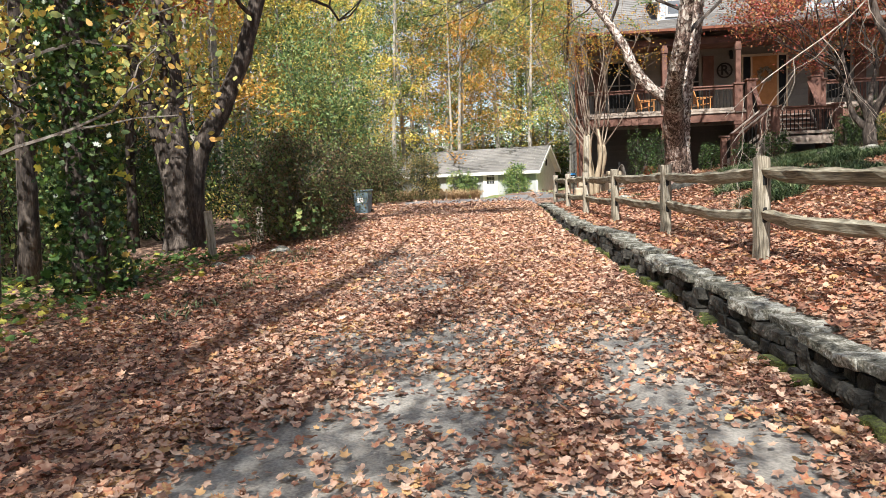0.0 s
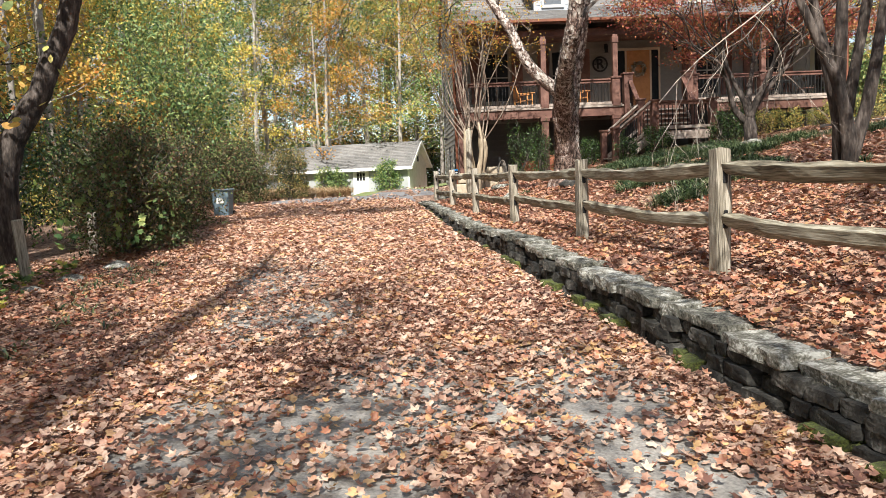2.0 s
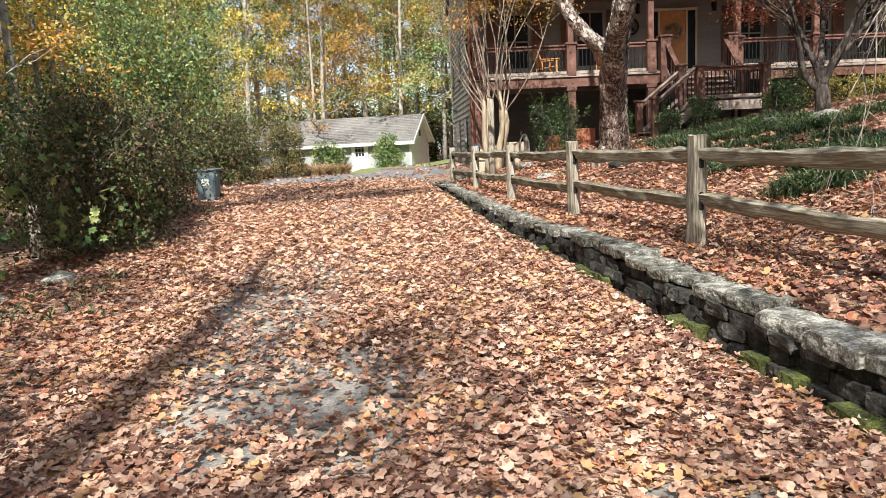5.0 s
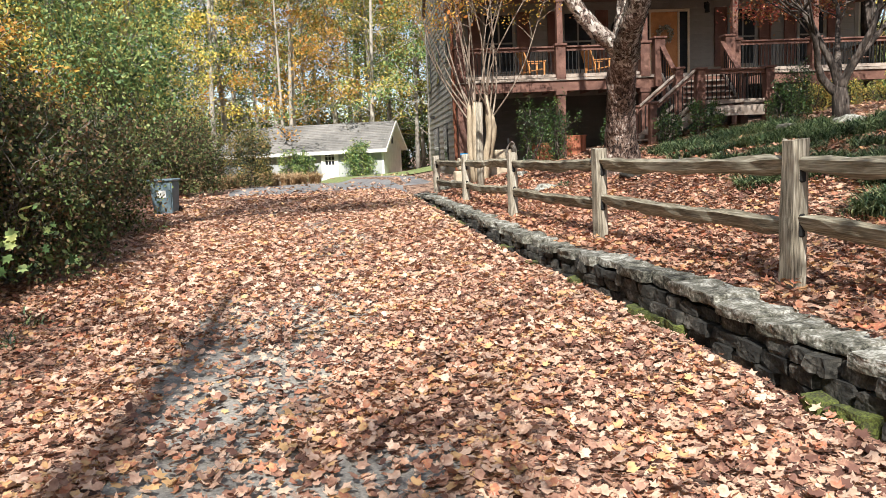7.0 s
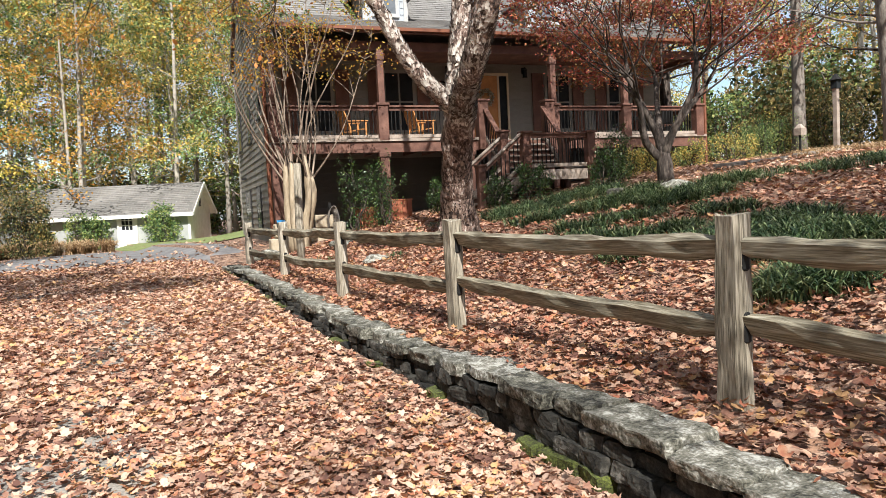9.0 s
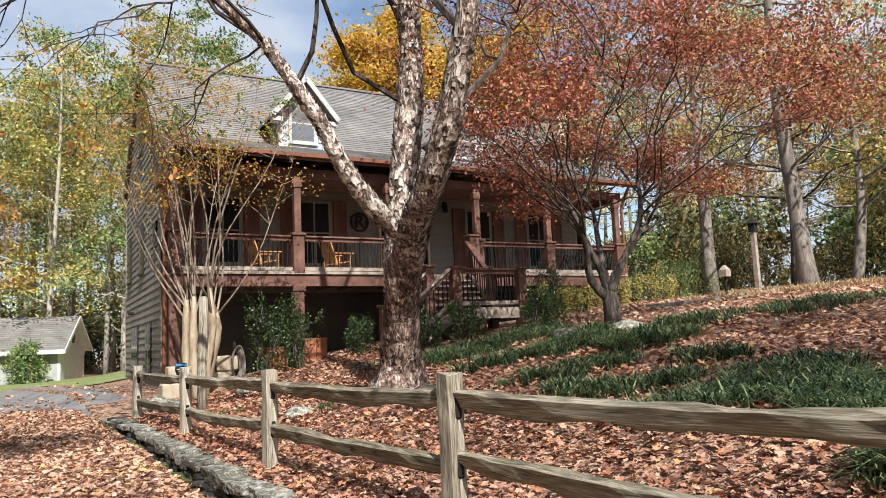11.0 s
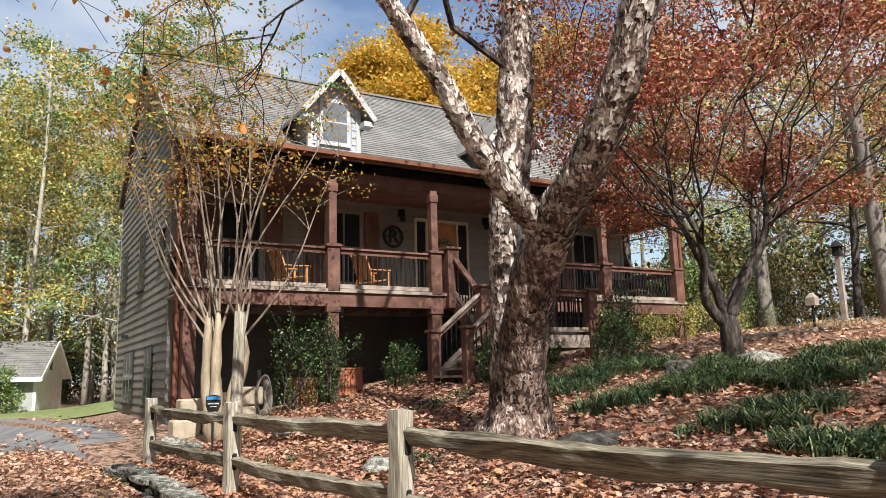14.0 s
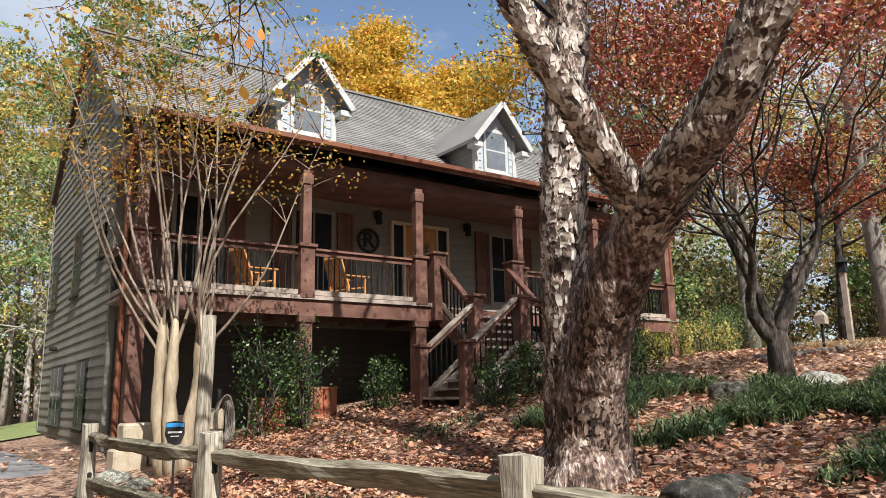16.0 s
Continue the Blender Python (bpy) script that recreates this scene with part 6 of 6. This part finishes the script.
# round monogram sign
sign = thing("monogram_sign", "round black metal sign with a letter in a ring", "sign", HM @ pose(5.99, FRONT - 0.05, 5.39))
bm = bmesh.new()
for i in range(32):
    a0, a1 = 2 * math.pi * i / 32, 2 * math.pi * (i + 1) / 32
    q = []
    for y in (-0.015, 0.015):
        q += [bm.verts.new((math.cos(a) * r, y, math.sin(a) * r)) for a in (a0, a1) for r in (0.23, 0.29)]
    for f in ((0, 1, 3, 2), (4, 6, 7, 5), (1, 5, 7, 3), (0, 2, 6, 4)):
        bm.faces.new([q[k] for k in f])
part("ring", bm, M_BLACK, sign)
cu = bpy.data.curves.new("letter", "FONT")
cu.body, cu.size, cu.extrude, cu.offset = "R", 0.5, 0.012, 0.012
cu.align_x, cu.align_y = "CENTER", "CENTER"
cu.materials.append(M_BLACK)
lt = new("letter", cu)
lt.parent = sign
lt.matrix_basis = pose(0, 0, 0, 90, 0, 0)
for a in (0, 90):
    part("spoke", box(bmesh.new(), -0.24, -0.14, -0.008, 0.008, -0.012, 0.012), M_BLACK, sign).matrix_basis = pose(0, 0, 0, 0, a * 2, 0)

# wreath on the door
wreath = thing("wreath", "round door wreath of pale dried flowers", "wreath", HM @ pose(7.42, FRONT - 0.12, 5.15))
g = np.random.default_rng(50)
a, r = g.uniform(0, 6.283, 420), g.normal(0.22, 0.045, 420)
c = new("flowers", leaves("flowers", np.stack([np.cos(a) * r, g.normal(0, 0.03, 420), np.sin(a) * r], 1), g.uniform(0.05, 0.1, 420), 0.0, leafmat("dried_flower", [(0.12, 0.12, 0.06), (0.4, 0.36, 0.28), (0.6, 0.55, 0.45)], 0.2), OVAL, 50))
c.parent = wreath
c["kind"] = "stuff"
# wall lanterns
for u in (6.2, 8.8):
    s = thing("wall_lantern", "black metal lantern on the porch wall", "lamp", HM @ pose(u, FRONT - 0.04, 6.0), "porch lanterns")
    part("backplate", bx(-0.05, 0.05, -0.02, 0.0, -0.08, 0.12, bev=0.004), M_BLACK, s)
    part("arm", beam(bmesh.new(), (0, -0.02, 0.08), (0, -0.13, 0.1), 0.02, 0.02), M_BLACK, s)
    part("glass", bx(-0.05, 0.05, -0.19, -0.09, -0.2, 0.03), M_GLASS, s)
    part("cap", tube(bmesh.new(), [(0, -0.14, 0.031), (0, -0.14, 0.11)], [0.09, 0.02], 8), M_BLACK, s)
    part("base", bx(-0.06, 0.06, -0.2, -0.08, -0.22, -0.201), M_BLACK, s)
# table and chairs at the far end of the porch
table = thing("porch_table", "dark metal bistro table on the porch", "table", HM @ pose(12.5, 1.0, DECK))
part("top", tube(bmesh.new(), [(0, 0, 0.70), (0, 0, 0.73)], [0.42, 0.42], 20), M_BLACK, table)
for k in range(3):
    a = k * 2.094
    part("leg", beam(bmesh.new(), (0, 0, 0.7), (math.cos(a) * 0.35, math.sin(a) * 0.35, 0.0), 0.03, 0.03), M_BLACK, table)
for u, yw in ((11.75, 70), (13.25, -80)):
    ch_ = thing("porch_chair", "dark metal porch chair", "chair", HM @ pose(u, 1.0, DECK, 0, 0, yw), "porch table chairs")
    part("seat", bx(-0.22, 0.22, -0.22, 0.22, 0.43, 0.46, bev=0.01), M_BROWN, ch_)
    part("backrest", bx(-0.22, 0.22, 0.2, 0.23, 0.55, 0.95, bev=0.01), M_BLACK, ch_)
    for x in (-0.2, 0.2):
        part("leg", bx(x - 0.015, x + 0.015, -0.21, -0.18, 0, 0.43), M_BLACK, ch_)
        part("leg", bx(x - 0.015, x + 0.015, 0.18, 0.2, 0, 0.95), M_BLACK, ch_)

# red boarded chests under the porch
for u, w in ((2.95, 0.5), (3.85, 0.7)):
    p = HM @ Vector((u, 0.45, 0))
    b = thing("wooden_chest", "low red-stained boarded chest under the porch", "chest", HM @ pose(u, 0.45, gl(u, 0.45), 0, 0, 0), "porch chests")
    n = round(w / 0.14)
    for i in range(n):
        part("board", bx(-w / 2 + i * w / n + 0.004, -w / 2 + (i + 1) * w / n - 0.004, -0.27, -0.245, -0.03, 0.55), M_RED, b)
    part("body", bx(-w / 2, w / 2, -0.244, 0.25, -0.03, 0.53), M_RED, b)
    part("lid", bx(-w / 2 - 0.02, w / 2 + 0.02, -0.29, 0.27, 0.551, 0.585), M_RED, b)
# pale block retaining course behind the crape myrtle
M_BLOCK = mat("tan_block", [(0.3, (0.28, 0.23, 0.16)), (0.7, (0.48, 0.42, 0.32))], 6, 40, 0.9, 0.7, rand=0.15)
blk = thing("block_wall", "low wall of pale tan stone blocks under the porch", "wall", HM, kind="structure")
for row in range(2):
    for k in range(3):
        u = 0.45 + k * 0.5 + row * 0.12
        bm = bx(-0.243, 0.243, -0.18, 0.18, -0.17, 0.17, bev=0.03)
        o = part("block", bm, M_BLOCK, blk)
        o.matrix_basis = pose(u, -0.45, gl(u, -0.45) + 0.12 + row * 0.345, 0, 0, rs.uniform(-6, 6))
# coiled hose on a hook by the post
hose = thing("garden_hose", "grey coiled garden hose hung beneath the porch", "hose", HM @ pose(1.75, -0.6, gl(1.75, -0.6) + 0.42))
for k in range(7):
    bm = bmesh.new()
    r = 0.2 + 0.012 * k
    pts = [(math.cos(a) * r * 0.5 + 0.01 * k, -0.02 * k + 0.02 * math.sin(3 * a + k), math.sin(a) * r * 1.5) for a in np.linspace(0, 2 * math.pi, 25)]
    tube(bm, pts, [0.012] * 25, 5)
    part("coil", bm, M_BARK_G, hose)
part("hook_post", bx(-0.03, 0.03, 0.05, 0.1, -0.6, 0.5), M_BLACK, hose)
# small blue-topped yard sign
ys_ = thing("yard_sign", "small blue and black shield sign on a stake", "sign", pose(3.98, 22.0, ground_z(3.98, 22.0) + 0.1, 0, 0, -25))
part("stake", bx(-0.012, 0.012, -0.006, 0.006, -0.2, 0.6), M_BLACK, ys_)
bm = bmesh.new()
sh = [(-0.085, 0.11), (0, 0.125), (0.085, 0.11), (0.092, 0.0), (0.06, -0.09), (0, -0.12), (-0.06, -0.09), (-0.092, 0.0)]
a, b = [bm.verts.new((x, -0.02, z + 0.72)) for x, z in sh], [bm.verts.new((x, -0.008, z + 0.72)) for x, z in sh]
bm.faces.new(a)
bm.faces.new(b[::-1])
for i in range(8):
    bm.faces.new((a[i], b[i], b[(i + 1) % 8], a[(i + 1) % 8]))
part("plate", bm, M_BLACK, ys_)
M_BLUE = mat("sign_blue", [(0.3, (0.02, 0.2, 0.5)), (0.7, (0.04, 0.28, 0.62))], 4, 30, 0.4, 0.0)
part("band", bx(-0.08, 0.08, -0.026, -0.021, 0.785, 0.825), M_BLUE, ys_)
part("lettering", bx(-0.065, 0.065, -0.024, -0.021, 0.727, 0.745), M_WHITE, ys_)
part("lettering", bx(-0.04, 0.04, -0.024, -0.021, 0.695, 0.703), M_WHITE, ys_)
# tall grey post by the crape myrtle
gp = thing("grey_post", "tall weathered grey round post", "post", pose(4.48, 22.47, ground_z(4.48, 22.47)))
part("shaft", tube(bmesh.new(), [(0, 0, -0.3), (0, 0, 0.8), (0.02, 0, 1.5), (0.03, 0, 2.0)], [0.085, 0.08, 0.078, 0.075], 12, 0.1), M_FENCE, gp, smooth=True)
# utility bin by the bushes
M_BIN = mat("faded_blue_plastic", [(0.3, (0.085, 0.135, 0.165)), (0.7, (0.16, 0.225, 0.26))], 3, 40, 0.55, 0.1)
bn = thing("utility_box", "faded blue-grey plastic bin beside the bushes", "bin", pose(-2.5, 23.4, ground_z(-2.5, 23.4), 0, 0, -12))
bm = bmesh.new()
box(bm, -0.24, 0.24, -0.26, 0.26, 0.02, 0.74)
for v in bm.verts:
    if v.co.z < 0.4:
        v.co.x *= 0.85
        v.co.y *= 0.85
bmesh.ops.bevel(bm, geom=bm.edges[:], offset=0.025, segments=2, affect="EDGES")
part("body", bm, M_BIN, bn)
part("lid", bx(-0.27, 0.27, -0.3, 0.3, 0.745, 0.80, bev=0.02), M_BIN, bn)
part("handle", bx(-0.2, 0.2, 0.3, 0.34, 0.70, 0.74, bev=0.01), M_BIN, bn)
part("label", bx(-0.1, 0.1, -0.262, -0.256, 0.4, 0.55), M_WHITE, bn)
for x in (-0.2, 0.2):
    part("wheel", tube(bmesh.new(), [(x - 0.03, 0.24, 0.09), (x + 0.03, 0.24, 0.09)], [0.09, 0.09], 14), M_BLACK, bn)
# old posts on the left verge
for x, y, h, ln in ((-3.98, 12.6, 0.88, -3.0), (-3.75, 15.0, 0.8, 1.0)):
    o = thing("old_post", "short weathered grey fence post in the weeds", "post", pose(x, y, ground_z(x, y), 0, ln, 20), "old posts")
    part("shaft", bx(-0.07, 0.07, -0.05, 0.05, -0.25, h, bev=0.015), M_FENCE, o)
for i, (x, y, r) in enumerate(((-3.3, 12.3, 0.16), (-2.95, 13.2, 0.2), (-3.6, 11.6, 0.14))):
    o = new("rock", mesh_from(blob(r, 2, 0.3, i, (1.2, 1.0, 0.6)), "rock", M_CAP, True))
    o.matrix_world = pose(x, y, ground_z(x, y) + 0.02)
    tagged(o, "small grey rock on the leafy verge", "rock", "verge rocks")
# boulders on the bank
for i, (x, y, r, sq) in enumerate(((5.72, 17.4, 0.27, (1.3, 1.0, 0.55)), (10.2, 19.3, 0.3, (1.2, 1.0, 0.6)), (4.9, 19.5, 0.24, (1.3, 0.9, 0.4)), (10.9, 18.5, 0.28, (1.3, 1, 0.5)), (5.6, 23.0, 0.22, (1.4, 1.0, 0.5)), (4.5, 24.3, 0.2, (1.2, 1, 0.6)), (4.2, 24.9, 0.22, (1.2, 1, 0.6)), (4.6, 25.4, 0.2, (1, 1.2, 0.6)))):
    o = new("boulder", mesh_from(blob(r, 3, 0.35, i + 4, sq), "boulder", M_STONE if i == 0 else M_CAP, True))
    o.matrix_world = pose(x, y, ground_z(x, y) + 0.05, 0, 0, 40 * i)
    tagged(o, "rough grey boulder half sunk in fallen leaves", "boulder", "bank boulders")
# log edging along the top of the slope
for i in range(4):
    lg = thing("edging_log", "weathered landscaping timber edging the slope", "log", pose(15.6 + i * 2.0, 20.6 - i * 0.75, ground_z(15.6 + i * 2.0, 20.6 - i * 0.75) + 0.06, 0, -4, -20), "slope edging")
    part("timber", tube(bmesh.new(), curve_pts((-1.0, 0, 0), (1.0, 0, 0), 0.03, 6, i), [0.085] * 7, 9, 0.15), M_BARK_G, lg, smooth=True)
# lantern post and bird house beyond the maple
lp = thing("lantern_post", "wooden garden lantern post on the slope", "lamp", pose(19.3, 20.8, ground_z(19.3, 20.8)))
part("post", bx(-0.06, 0.06, -0.06, 0.06, -0.2, 1.75), M_OLDWOOD, lp)
part("lantern", bx(-0.09, 0.09, -0.09, 0.09, 1.751, 1.98), M_GLASS, lp)
part("roof", tube(bmesh.new(), [(0, 0, 1.981), (0, 0, 2.15)], [0.17, 0.03], 8), M_BLACK, lp)
bh = thing("bird_feeder", "small wooden bird feeder on a pole", "bird feeder", pose(17.9, 20.9, ground_z(17.9, 20.9)))
part("pole", tube(bmesh.new(), [(0, 0, -0.2), (0, 0, 0.6)], [0.03, 0.03], 8), M_BLACK, bh)
part("house", bx(-0.11, 0.11, -0.11, 0.11, 0.6, 0.78), M_OLDWOOD, bh)
part("roof", tube(bmesh.new(), [(0, 0, 0.781), (0, 0, 0.9)], [0.15, 0.03], 4), M_OLDWOOD, bh)
